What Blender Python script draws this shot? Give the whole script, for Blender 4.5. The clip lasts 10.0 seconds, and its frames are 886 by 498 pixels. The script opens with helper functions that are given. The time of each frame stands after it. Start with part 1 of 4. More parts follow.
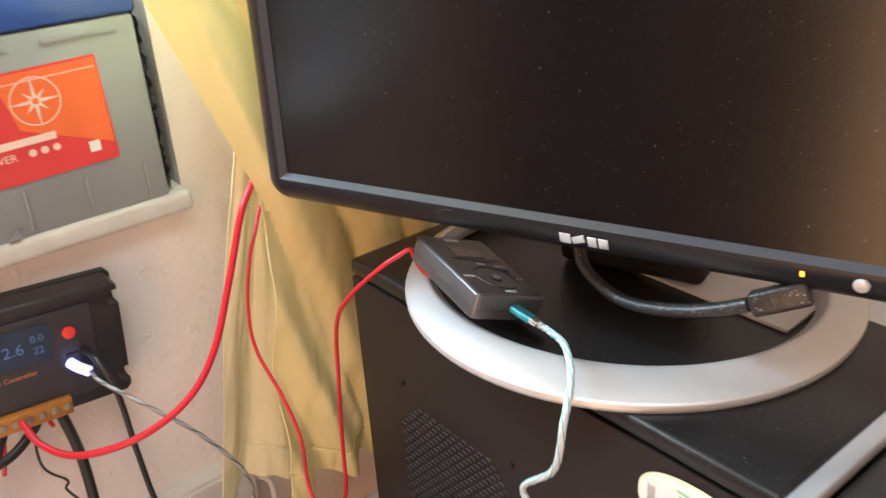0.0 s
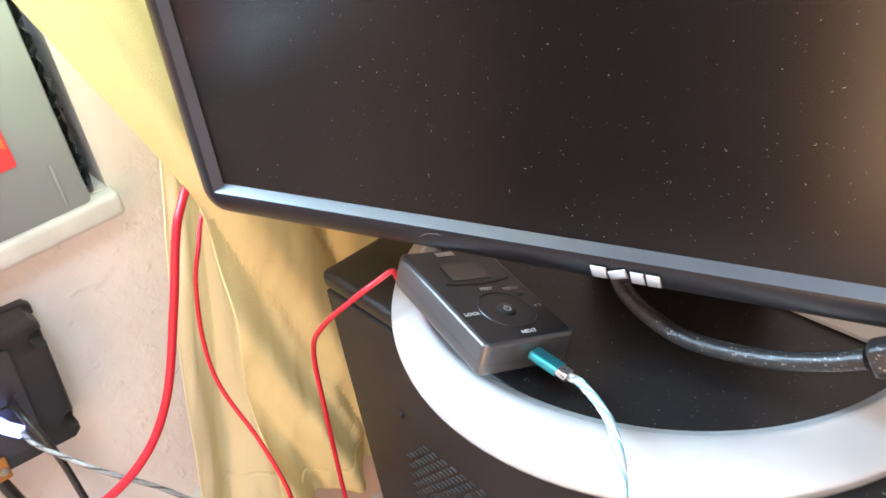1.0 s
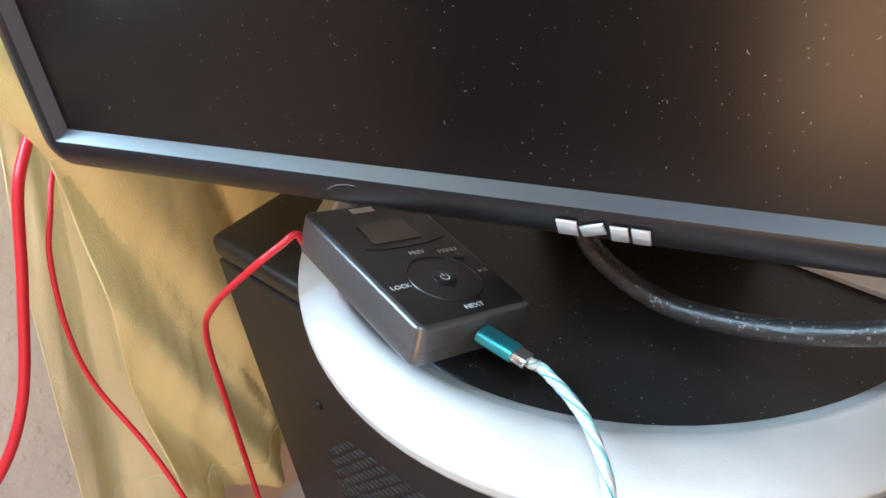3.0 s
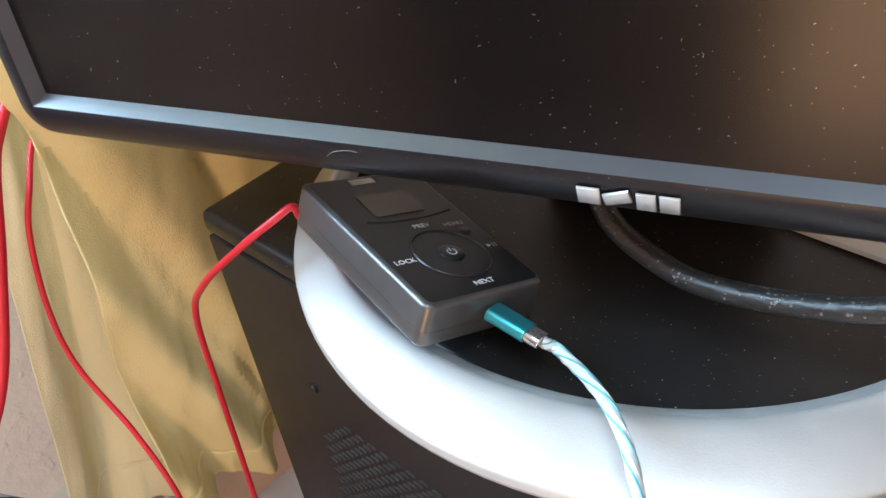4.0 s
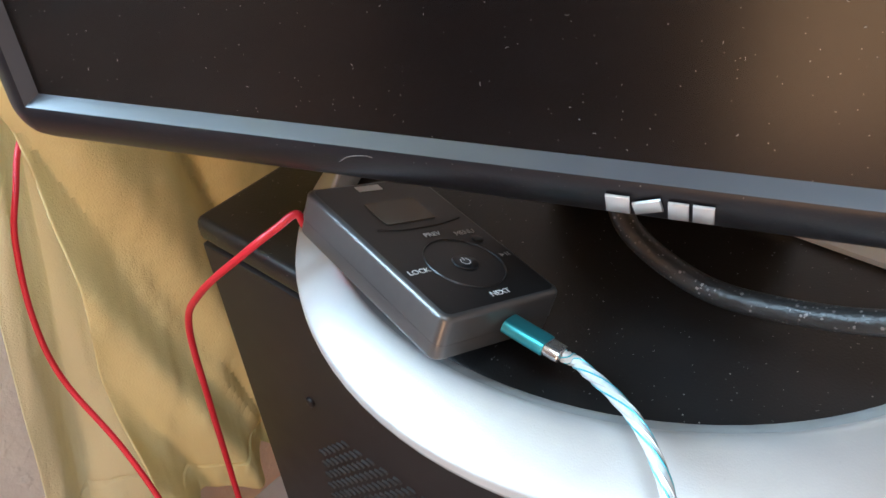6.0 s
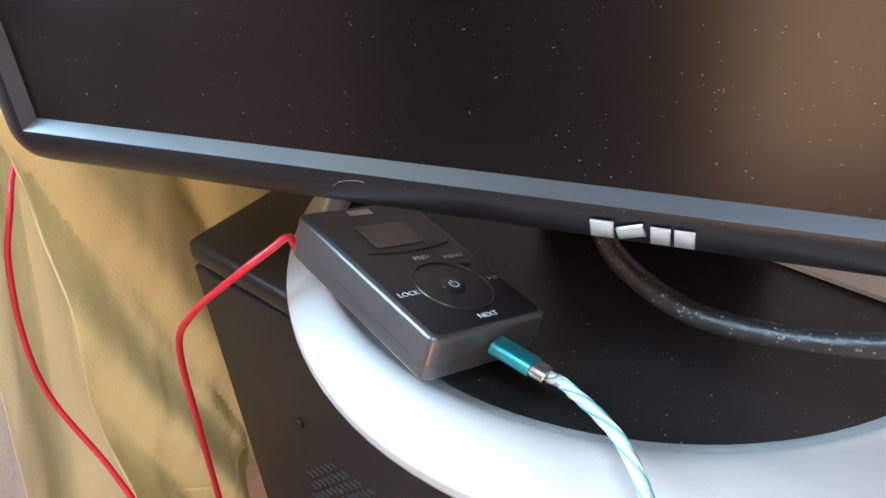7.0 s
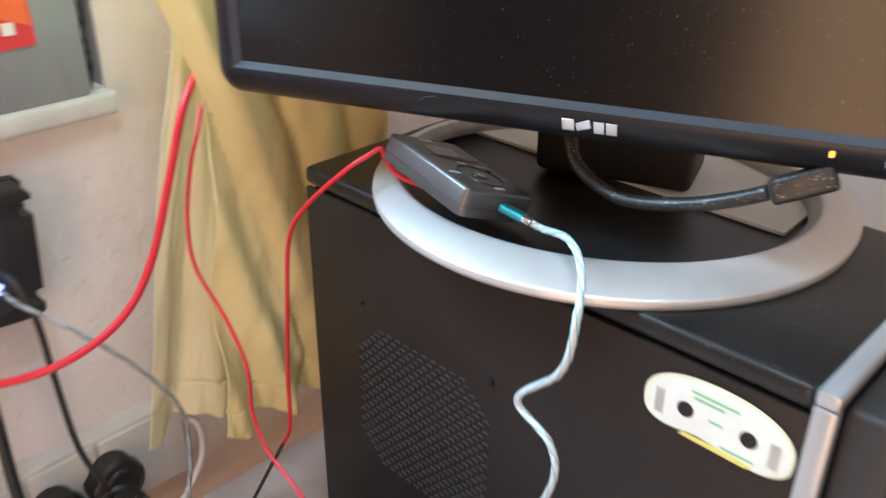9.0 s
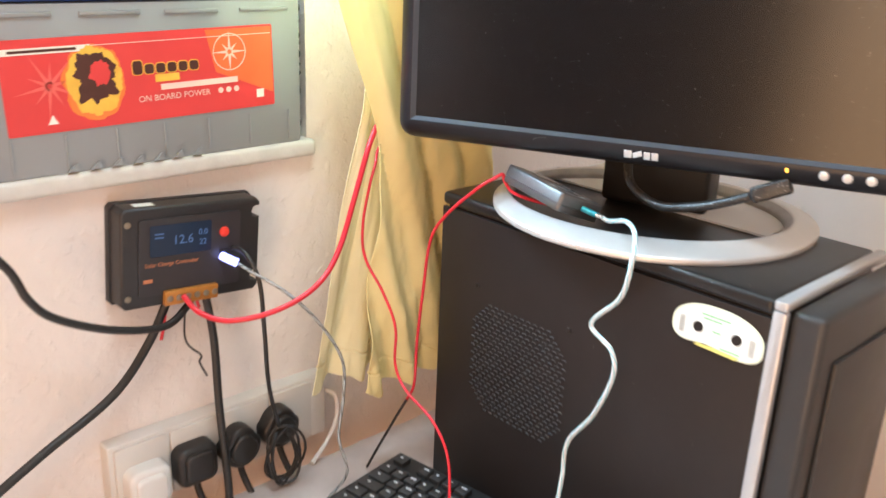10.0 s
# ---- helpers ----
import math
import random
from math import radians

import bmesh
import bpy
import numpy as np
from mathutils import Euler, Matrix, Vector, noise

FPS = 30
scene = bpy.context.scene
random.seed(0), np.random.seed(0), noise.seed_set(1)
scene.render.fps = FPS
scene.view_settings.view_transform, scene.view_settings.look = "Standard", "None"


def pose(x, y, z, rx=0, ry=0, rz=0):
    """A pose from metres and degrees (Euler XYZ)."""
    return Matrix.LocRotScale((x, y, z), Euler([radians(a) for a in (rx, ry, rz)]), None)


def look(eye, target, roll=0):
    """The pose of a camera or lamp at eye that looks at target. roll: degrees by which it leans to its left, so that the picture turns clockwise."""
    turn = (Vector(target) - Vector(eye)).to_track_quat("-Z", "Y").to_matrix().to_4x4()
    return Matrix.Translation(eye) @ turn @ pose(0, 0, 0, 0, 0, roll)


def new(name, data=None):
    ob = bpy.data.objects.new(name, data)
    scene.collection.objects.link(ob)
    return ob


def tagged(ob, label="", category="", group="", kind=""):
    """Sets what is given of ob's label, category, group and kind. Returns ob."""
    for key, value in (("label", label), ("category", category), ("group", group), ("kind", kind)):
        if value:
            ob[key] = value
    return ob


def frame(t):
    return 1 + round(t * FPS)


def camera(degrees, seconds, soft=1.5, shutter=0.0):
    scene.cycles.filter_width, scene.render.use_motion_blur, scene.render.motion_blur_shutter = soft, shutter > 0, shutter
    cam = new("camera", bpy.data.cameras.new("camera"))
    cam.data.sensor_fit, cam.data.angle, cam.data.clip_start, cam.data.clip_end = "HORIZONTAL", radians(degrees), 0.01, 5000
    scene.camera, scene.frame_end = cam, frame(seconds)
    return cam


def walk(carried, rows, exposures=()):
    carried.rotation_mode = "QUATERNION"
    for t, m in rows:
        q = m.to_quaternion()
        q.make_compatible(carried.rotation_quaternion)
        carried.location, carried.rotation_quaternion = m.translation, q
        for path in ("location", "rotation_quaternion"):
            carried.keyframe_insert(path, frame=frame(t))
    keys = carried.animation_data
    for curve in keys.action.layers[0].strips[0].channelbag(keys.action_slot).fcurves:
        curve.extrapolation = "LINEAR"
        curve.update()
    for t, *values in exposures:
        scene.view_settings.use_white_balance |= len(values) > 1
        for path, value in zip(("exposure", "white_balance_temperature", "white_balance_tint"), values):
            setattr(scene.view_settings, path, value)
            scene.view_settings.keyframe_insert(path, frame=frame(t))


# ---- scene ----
cam = camera(54.0, 10.0, shutter=0.5)
PATH = [
    (0, (0.564, -0.338, 0.722), (-0.855, 0.763, -0.158), -3.8),
    (0.5, (0.482, -0.257, 0.724), (-0.891, 0.758, -0.318), -7.4),
    (1, (0.438, -0.218, 0.722), (-0.902, 0.764, -0.39), -9.8),
    (1.5, (0.399, -0.198, 0.707), (-0.864, 0.833, -0.452), -9.0),
    (2, (0.368, -0.181, 0.692), (-0.827, 0.87, -0.519), -8.3),
    (2.5, (0.373, -0.171, 0.678), (-0.817, 0.879, -0.54), -9.0),
    (4, (0.353, -0.16, 0.648), (-0.795, 0.891, -0.608), -8.4),
    (4.5, (0.345, -0.16, 0.644), (-0.802, 0.885, -0.618), -8.5),
    (5, (0.339, -0.158, 0.641), (-0.781, 0.914, -0.623), -7.4),
    (5.5, (0.333, -0.16, 0.641), (-0.776, 0.921, -0.625), -7.1),
    (7, (0.338, -0.17, 0.647), (-0.763, 0.987, -0.558), -5.4),
    (7.5, (0.317, -0.152, 0.625), (-0.79, 0.996, -0.582), -5.6),
    (8, (0.322, -0.158, 0.618), (-0.781, 0.982, -0.6), -5.8),
    (8.5, (0.355, -0.21, 0.631), (-0.754, 0.951, -0.561), -5.2),
    (8.7, (0.401, -0.272, 0.644), (-0.737, 0.957, -0.449), -3.2),
    (9, (0.501, -0.369, 0.653), (-0.722, 0.907, -0.281), 0.5),
    (9.2, (0.554, -0.420, 0.656), (-0.727, 0.851, -0.206), 2.2),
    (9.5, (0.595, -0.511, 0.67), (-0.745, 0.753, -0.109), 2.1),
    (9.7, (0.618, -0.583, 0.668), (-0.728, 0.717, -0.037), 2.2),
    (10, (0.685, -0.649, 0.665), (-0.681, 0.651, -0.004), 2.3),
]
walk(cam, [(t, look(eye, target, roll)) for t, eye, target, roll in PATH],
     exposures=[(0.0, -0.02, 5500, 1), (0.6, 0.18, 5200, -1), (1.1, 0.62, 4900, -2), (1.5, 0.60, 4700, -5), (2.0, 0.08, 4800, -7), (2.5, 0.04, 4850, -6), (4.0, -0.08, 4950, -4), (5.0, -0.22, 4950, -4), (5.6, -0.28, 4950, -4), (7.0, 0.0, 4800, -3), (7.5, 0.06, 4750, -2), (8.0, -0.12, 4800, -3), (8.4, -0.30, 4850, -4), (9.0, -0.08, 4850, -4), (9.5, 0.18, 4700, -4), (10.0, 0.38, 5100, -5)])

# ---- light ----
world = bpy.data.worlds.new("sky")
scene.world = world
world.use_nodes = True
wn = world.node_tree.nodes
sky = wn.new("ShaderNodeTexSky")
sky.sky_type = "NISHITA"
sky.sun_disc = False
sky.sun_elevation = radians(38)
sky.sun_rotation = radians(200)
world.node_tree.links.new(sky.outputs["Color"], wn["Background"].inputs["Color"])
wn["Background"].inputs["Strength"].default_value = 0.12


def area(name, m, w, h, watts, colour):
    d = bpy.data.lights.new(name, "AREA")
    d.shape, d.size, d.size_y, d.energy, d.color = "RECTANGLE", w, h, watts, colour
    ob = new(name, d)
    ob.matrix_world = m
    return ob


sun = bpy.data.lights.new("sun", "SUN")
sun.energy, sun.angle, sun.color = 3.0, radians(0.5), (1.0, 0.93, 0.82)
new("sun", sun).matrix_world = look((3, 1, 6), (1.2, 3.0, 0.2))
# daylight standing in the opening of the side window, and warm light in an added, unseen door behind
area("window_daylight", look((-0.33, -0.33, 0.98), (0.6, -0.16, 0.42)), 0.50, 0.66, 26.0, (0.86, 0.94, 1.0))
area("unseen_door_light", look((1.30, -2.33, 0.30), (1.25, 0.0, 0.30)), 0.66, 1.94, 36.0, (1.0, 0.47, 0.20))
# unseen fill light from above, added to brighten the curtain and wall
area("ceiling_fill_light", look((0.60, -0.42, 1.66), (0.60, -0.42, 0.0)), 0.45, 0.45, 8.8, (1.0, 0.97, 0.93))


# ---- materials ----
def material(name, colour, rough=0.5, metal=0.0, vary=0.12, scale=30.0, bump=0.0, bump_scale=200.0, bump_dist=0.002, spec=0.5,
             dust=0.0, dust_scale=900.0, dust_size=0.22, emit=0.0, clear=0.0):
    m = bpy.data.materials.new(name)
    m.use_nodes = True
    n, l = m.node_tree.nodes, m.node_tree.links
    b = n["Principled BSDF"]
    b.inputs["Roughness"].default_value = rough
    b.inputs["Metallic"].default_value = metal
    b.inputs["Specular IOR Level"].default_value = spec
    if clear:
        b.inputs["Transmission Weight"].default_value = clear
    tc = n.new("ShaderNodeTexCoord")
    nz = n.new("ShaderNodeTexNoise")
    nz.inputs["Scale"].default_value = scale
    nz.inputs["Detail"].default_value = 6
    l.new(tc.outputs["Object"], nz.inputs["Vector"])
    ramp = n.new("ShaderNodeMix")
    ramp.data_type = "RGBA"
    lo = [c * (1 - vary) for c in colour]
    hi = [min(1.0, c * (1 + vary)) for c in colour]
    ramp.inputs[6].default_value = (*lo, 1)
    ramp.inputs[7].default_value = (*hi, 1)
    l.new(nz.outputs["Fac"], ramp.inputs[0])
    out = ramp.outputs[2]
    if dust:
        vz = n.new("ShaderNodeTexVoronoi")
        vz.inputs["Scale"].default_value = dust_scale
        l.new(tc.outputs["Object"], vz.inputs["Vector"])
        sep = n.new("ShaderNodeSeparateColor")
        l.new(vz.outputs["Color"], sep.inputs[0])
        lim = n.new("ShaderNodeMapRange")
        lim.inputs[1].default_value = 0.62
        lim.inputs[2].default_value = 1.0
        lim.inputs[3].default_value = 0.0
        lim.inputs[4].default_value = dust_size
        l.new(sep.outputs[0], lim.inputs[0])
        less = n.new("ShaderNodeMath")
        less.operation = "LESS_THAN"
        l.new(vz.outputs["Distance"], less.inputs[0])
        l.new(lim.outputs[0], less.inputs[1])
        mul = n.new("ShaderNodeMath")
        mul.operation = "MULTIPLY"
        mul.inputs[1].default_value = dust
        dim = n.new("ShaderNodeMath")
        dim.operation = "MULTIPLY"
        l.new(less.outputs[0], dim.inputs[0])
        l.new(sep.outputs[1], dim.inputs[1])
        l.new(dim.outputs[0], mul.inputs[0])
        mix = n.new("ShaderNodeMix")
        mix.data_type = "RGBA"
        mix.inputs[7].default_value = (0.45, 0.43, 0.41, 1)
        l.new(mul.outputs[0], mix.inputs[0])
        l.new(out, mix.inputs[6])
        out = mix.outputs[2]
    l.new(out, b.inputs["Base Color"])
    rr = n.new("ShaderNodeMapRange")
    rr.inputs[3].default_value = max(0.02, rough * 0.88)
    rr.inputs[4].default_value = min(1.0, rough * 1.12)
    l.new(nz.outputs["Fac"], rr.inputs[0])
    l.new(rr.outputs[0], b.inputs["Roughness"])
    if bump:
        bz = n.new("ShaderNodeTexNoise")
        bz.inputs["Scale"].default_value = bump_scale
        bz.inputs["Detail"].default_value = 4
        l.new(tc.outputs["Object"], bz.inputs["Vector"])
        bp = n.new("ShaderNodeBump")
        bp.inputs["Strength"].default_value = bump
        bp.inputs["Distance"].default_value = bump_dist
        l.new(bz.outputs["Fac"], bp.inputs["Height"])
        l.new(bp.outputs["Normal"], b.inputs["Normal"])
    if emit:
        b.inputs["Emission Color"].default_value = (*colour, 1)
        b.inputs["Emission Strength"].default_value = emit
    return m


PLASTER = material("plaster", (0.77, 0.715, 0.685), 0.75, vary=0.06, scale=14, bump=0.5, bump_scale=70, bump_dist=0.004)
# sparse raised lumps of the textured paint over the fine grain
n, l = PLASTER.node_tree.nodes, PLASTER.node_tree.links
lump = n.new("ShaderNodeTexNoise")
lump.inputs["Scale"].default_value = 75
lump.inputs["Detail"].default_value = 2
lump.inputs["Distortion"].default_value = 0.2
cut = n.new("ShaderNodeMapRange")
cut.interpolation_type = "SMOOTHSTEP"
cut.inputs[1].default_value, cut.inputs[2].default_value = 0.56, 0.74
swell = n.new("ShaderNodeBump")
swell.inputs["Strength"].default_value = 0.4
swell.inputs["Distance"].default_value = 0.0016
l.new([k for k in n if k.bl_idname == "ShaderNodeTexCoord"][0].outputs["Object"], lump.inputs["Vector"])
l.new(lump.outputs["Fac"], cut.inputs[0])
l.new(cut.outputs[0], swell.inputs["Height"])
l.new([k for k in n if k.bl_idname == "ShaderNodeBump" and k is not swell][0].outputs["Normal"], swell.inputs["Normal"])
l.new(swell.outputs["Normal"], n["Principled BSDF"].inputs["Normal"])
WHITE_WALL = material("white_wall", (0.78, 0.75, 0.72), 0.8, vary=0.05, scale=12, bump=0.4, bump_scale=60)
BROWN_WALL = material("brown_wallpaper", (0.22, 0.15, 0.11), 0.85, vary=0.15, scale=6)
LEDGE = material("ledge_paint", (0.62, 0.61, 0.58), 0.6, vary=0.2, scale=40, bump=0.4, bump_scale=90)
ROUGH_HOLE = material("bare_masonry", (0.13, 0.12, 0.11), 0.9, vary=0.6, scale=160, bump=1.0, bump_scale=160)
CEIL = material("ceiling_paint", (0.8, 0.79, 0.77), 0.9, vary=0.03)
FLOOR = material("wood_floor", (0.50, 0.28, 0.12), 0.5, vary=0.25, scale=20, bump=0.1, bump_scale=100)
GROUND = material("garden_ground", (0.12, 0.13, 0.07), 0.95, vary=0.4, scale=0.5)
DESK = material("desk_laminate", (0.58, 0.50, 0.46), 0.45, vary=0.3, scale=18, bump=0.1)
# black tinted warm: the room's warm reflection is put into the base colour
CASE = material("black_case_warm_tint", (0.016, 0.0120, 0.0108), 0.44, vary=0.25, scale=60, bump=0.08, bump_scale=900, spec=0.38, dust=0.35, dust_scale=200, dust_size=0.09)
CASE_TOP = material("black_case_top", (0.011, 0.0105, 0.0105), 0.34, vary=0.3, scale=40, bump=0.1, bump_scale=900, dust=0.9, dust_scale=480, dust_size=0.18)
FRONT = material("front_plastic", (0.03, 0.028, 0.027), 0.4, vary=0.2, scale=50)
HOLE = material("vent_dark", (0.03, 0.028, 0.027), 0.6, vary=0.3, scale=60, spec=0.15)
SILVER = material("silver_trim", (0.55, 0.55, 0.56), 0.35, 0.6, vary=0.06, scale=50)
RING = material("satin_silver_plastic", (0.66, 0.65, 0.64), 0.38, 0.55, vary=0.05, scale=90, bump=0.05, bump_scale=1500, dust=0.12, dust_scale=500)
# ring plastic in a darker grey: shade put into the colour, plus dust
RIM = material("shade_grey_rim", (0.40, 0.41, 0.41), 0.45, 0.2, vary=0.3, scale=60, bump=0.1, bump_scale=900, dust=0.5, dust_scale=420, dust_size=0.25)
BEZEL = material("bezel_black", (0.012, 0.0125, 0.016), 0.33, spec=0.34, vary=0.2, scale=60, bump=0.05, bump_scale=1200, dust=0.3, dust_scale=650, dust_size=0.17)
# paler, bluer than the bezel: some of the lip's highlight is in the colour
LIP = material("bezel_lip_lit", (0.05, 0.055, 0.068), 0.30, vary=0.1, scale=60, spec=0.7)
SCREEN = material("matte_screen", (0.005, 0.0048, 0.0055), 0.21, vary=0.2, scale=8, dust=0.5, dust_scale=520, dust_size=0.12, spec=0.38)
DUST = material("dust_speck", (0.42, 0.41, 0.40), 0.9)
LOGO = material("logo_silver", (0.72, 0.72, 0.72), 0.3, 0.8, vary=0.04)
NECK = material("neck_black", (0.013, 0.011, 0.010), 0.5, vary=0.2)
BUTTON = material("button_silver", (0.7, 0.68, 0.66), 0.35, 0.4)
AMBER = material("amber_led", (1.0, 0.42, 0.04), 0.4, emit=3.0)
PLAYER = material("player_black", (0.010, 0.0098, 0.0102), 0.34, vary=0.15, scale=300, dust=0.3, dust_scale=900, dust_size=0.15)
# sides made paler and more metallic than the top, for reflected window light
PLAYER_SIDE = material("player_side_lit", (0.14, 0.139, 0.14), 0.33, 0.65, vary=0.1, scale=200)
LCD = material("lcd_glass", (0.12, 0.105, 0.08), 0.2, vary=0.08, scale=60)
PRINT = material("white_print", (0.62, 0.62, 0.62), 0.6, vary=0.05)
RED = material("red_insulation", (0.56, 0.013, 0.028), 0.35, vary=0.1, scale=80)
BLACK_RUBBER = material("black_cable", (0.018, 0.017, 0.016), 0.42, vary=0.3, scale=90, dust=0.25, dust_scale=500, dust_size=0.3)
SCUFFED = material("scuffed_black_cable", (0.022, 0.021, 0.020), 0.36, vary=0.4, scale=120, bump=0.3, bump_scale=300, dust=0.5, dust_scale=800, dust_size=0.55)
TEAL = material("teal_metal", (0.13, 0.52, 0.64), 0.30, 0.8, vary=0.08)
CLEAR_CABLE = material("clear_sheath", (0.66, 0.71, 0.72), 0.18, vary=0.35, scale=260, spec=0.8)
GREY_SHEATH = material("grey_sheath", (0.36, 0.38, 0.38), 0.2, vary=0.4, scale=200, spec=0.7)
STRAND = material("teal_strand", (0.10, 0.42, 0.50), 0.3, 0.3)
CHROME = material("plug_shell", (0.75, 0.75, 0.75), 0.2, 0.9)
BLUE_GLOW = material("blue_white_glow", (0.45, 0.42, 1.0), 0.4, emit=2.6)
CLOTH_A = material("yellow_cloth", (0.95, 0.83, 0.43), 0.9, vary=0.08, scale=25, bump=0.4, bump_scale=900)
CLOTH_B = material("pale_lining_cloth", (0.92, 0.85, 0.56), 0.9, vary=0.08, scale=25, bump=0.4, bump_scale=900)
for cloth in (CLOTH_A, CLOTH_B):
    n, l = cloth.node_tree.nodes, cloth.node_tree.links
    tr = n.new("ShaderNodeBsdfTranslucent")
    tr.inputs["Color"].default_value = (0.94, 0.88, 0.52, 1) if cloth is CLOTH_A else (0.95, 0.90, 0.66, 1)
    mx = n.new("ShaderNodeMixShader")
    mx.inputs[0].default_value = 0.26
    l.new(n["Principled BSDF"].outputs[0], mx.inputs[1])
    l.new(tr.outputs[0], mx.inputs[2])
    l.new(mx.outputs[0], n["Material Output"].inputs["Surface"])
BATTERY = material("battery_grey", (0.27, 0.29, 0.305), 0.26, vary=0.04, scale=9, spec=0.6)
BATTERY_LID = material("battery_blue", (0.03, 0.07, 0.30), 0.3, vary=0.1, scale=20)
RED_LABEL = material("red_label", (0.62, 0.05, 0.05), 0.35, vary=0.12, scale=14)
ORANGE_FIELD = material("orange_red_label", (0.74, 0.15, 0.04), 0.35, vary=0.2, scale=24)
ORANGE_LABEL = material("orange_label", (0.80, 0.22, 0.04), 0.35, vary=0.15, scale=30)
YELLOW_LABEL = material("yellow_label", (0.86, 0.50, 0.06), 0.4, vary=0.3, scale=60)
DARK_LABEL = material("dark_label", (0.07, 0.025, 0.018), 0.4, vary=0.4, scale=60)
FAINT_LABEL = material("faint_red_print", (0.72, 0.14, 0.12), 0.35, vary=0.1, scale=30)
PALE_LABEL = material("pale_label", (0.80, 0.62, 0.55), 0.4)
BAG = material("black_plastic_film", (0.03, 0.032, 0.035), 0.18, vary=0.5, scale=120, spec=0.9)
CTRL = material("controller_black", (0.022, 0.021, 0.022), 0.4, vary=0.2, scale=80, bump=0.08, bump_scale=900)
CTRL_FACE = material("controller_face", (0.035, 0.033, 0.036), 0.4, vary=0.15, scale=60)
CTRL_LCD = material("controller_lcd", (0.014, 0.024, 0.048), 0.2, emit=0.15)
DIGIT = material("lcd_digit", (0.10, 0.19, 0.42), 0.4, emit=0.03)
ORANGE_PRINT = material("orange_print", (0.55, 0.22, 0.10), 0.5)
TERMINAL = material("terminal_orange", (0.40, 0.17, 0.025), 0.45, vary=0.15, scale=90)
SCREW = material("screw_steel", (0.35, 0.30, 0.22), 0.4, 0.8)
RED_BUTTON = material("red_button", (0.75, 0.05, 0.03), 0.35)
SOCKET = material("socket_white", (0.64, 0.61, 0.57), 0.35, vary=0.05, scale=30)
PLUG_WHITE = material("plug_white", (0.70, 0.68, 0.66), 0.35, vary=0.05)
PLUG_BLACK = material("plug_black", (0.02, 0.018, 0.017), 0.42, vary=0.2, scale=60)
KEYB = material("keyboard_black", (0.020, 0.019, 0.018), 0.45, vary=0.2, scale=60)
KEY = material("key_black", (0.028, 0.026, 0.025), 0.5, vary=0.2, scale=90)
STICKER = material("sticker_cream", (0.76, 0.78, 0.58), 0.4, vary=0.12, scale=60)
STICKER_WHITE = material("sticker_white", (0.80, 0.82, 0.76), 0.4, vary=0.06, scale=120)
STICKER_GREEN = material("sticker_green", (0.30, 0.55, 0.30), 0.5)
STICKER_YELLOW = material("sticker_yellow", (0.75, 0.68, 0.18), 0.5)
STICKER_GREY = material("sticker_grey", (0.42, 0.43, 0.41), 0.5)
PAPER = material("white_paper", (0.80, 0.82, 0.84), 0.7, vary=0.03)
WOODFRAME = material("window_frame_white", (0.78, 0.77, 0.74), 0.4)
GLASS = material("window_glass", (1, 1, 1), 0.02, vary=0.0, clear=1.0)


# ---- builders ----
def mesh_of(name, bm, mat, smooth=True):
    me = bpy.data.meshes.new(name)
    bmesh.ops.recalc_face_normals(bm, faces=bm.faces)
    bm.to_mesh(me)
    bm.free()
    me.materials.append(mat)
    if smooth:
        me.polygons.foreach_set("use_smooth", [True] * len(me.polygons))
        me.set_sharp_from_angle(angle=radians(38))
    return me


def part(name, bm, mat, parent=None, label="", m=None, smooth=True):
    ob = new(name, mesh_of(name, bm, mat, smooth))
    if parent:
        ob.parent = parent
    if m is not None:
        ob.matrix_basis = m
    if label:
        tagged(ob, label)
    return ob


def root(name, m, label, category, group="", kind=""):
    ob = new(name)
    ob.empty_display_size = 0.02
    ob.matrix_world = m
    return tagged(ob, label, category, group, kind)


def box(x0, x1, y0, y1, z0, z1, bevel=0.0, segs=2, bm=None):
    own = bmesh.new()
    bmesh.ops.create_cube(own, size=1, matrix=Matrix.LocRotScale(((x0 + x1) / 2, (y0 + y1) / 2, (z0 + z1) / 2), None, (x1 - x0, y1 - y0, z1 - z0)))
    if bevel:
        bmesh.ops.bevel(own, geom=own.edges[:], offset=bevel, segments=segs, affect="EDGES", profile=0.5)
    return own if bm is None else merge(bm, own)


def merge(bm, other, m=None):
    me = bpy.data.meshes.new("tmp")
    other.to_mesh(me)
    other.free()
    if m is not None:
        me.transform(m)
    bm.from_mesh(me)
    bpy.data.meshes.remove(me)
    return bm


def prism(outline, z0, z1, bevel=0.0, segs=2):
    """A plate with the given outline in x, y, from z0 to z1."""
    bm = bmesh.new()
    face = bm.faces.new([bm.verts.new((x, y, z0)) for x, y in outline])
    up = bmesh.ops.extrude_face_region(bm, geom=[face])
    moved = [v for v in up["geom"] if isinstance(v, bmesh.types.BMVert)]
    bmesh.ops.translate(bm, verts=moved, vec=(0, 0, z1 - z0))
    if bevel:
        rim = [e for e in bm.edges if all(abs(v.co.z - z1) < 1e-7 for v in e.verts)]
        bmesh.ops.bevel(bm, geom=rim, offset=bevel, segments=segs, affect="EDGES", profile=0.5)
    return bm


def rounded(w, h, r, cx=0.0, cy=0.0, n=6):
    pts = []
    for sx, sy, a0 in ((1, 1, 0), (-1, 1, 90), (-1, -1, 180), (1, -1, 270)):
        for i in range(n + 1):
            a = radians(a0 + 90 * i / n)
            pts.append((cx + sx * (w / 2 - r) + r * math.cos(a), cy + sy * (h / 2 - r) + r * math.sin(a)))
    return pts


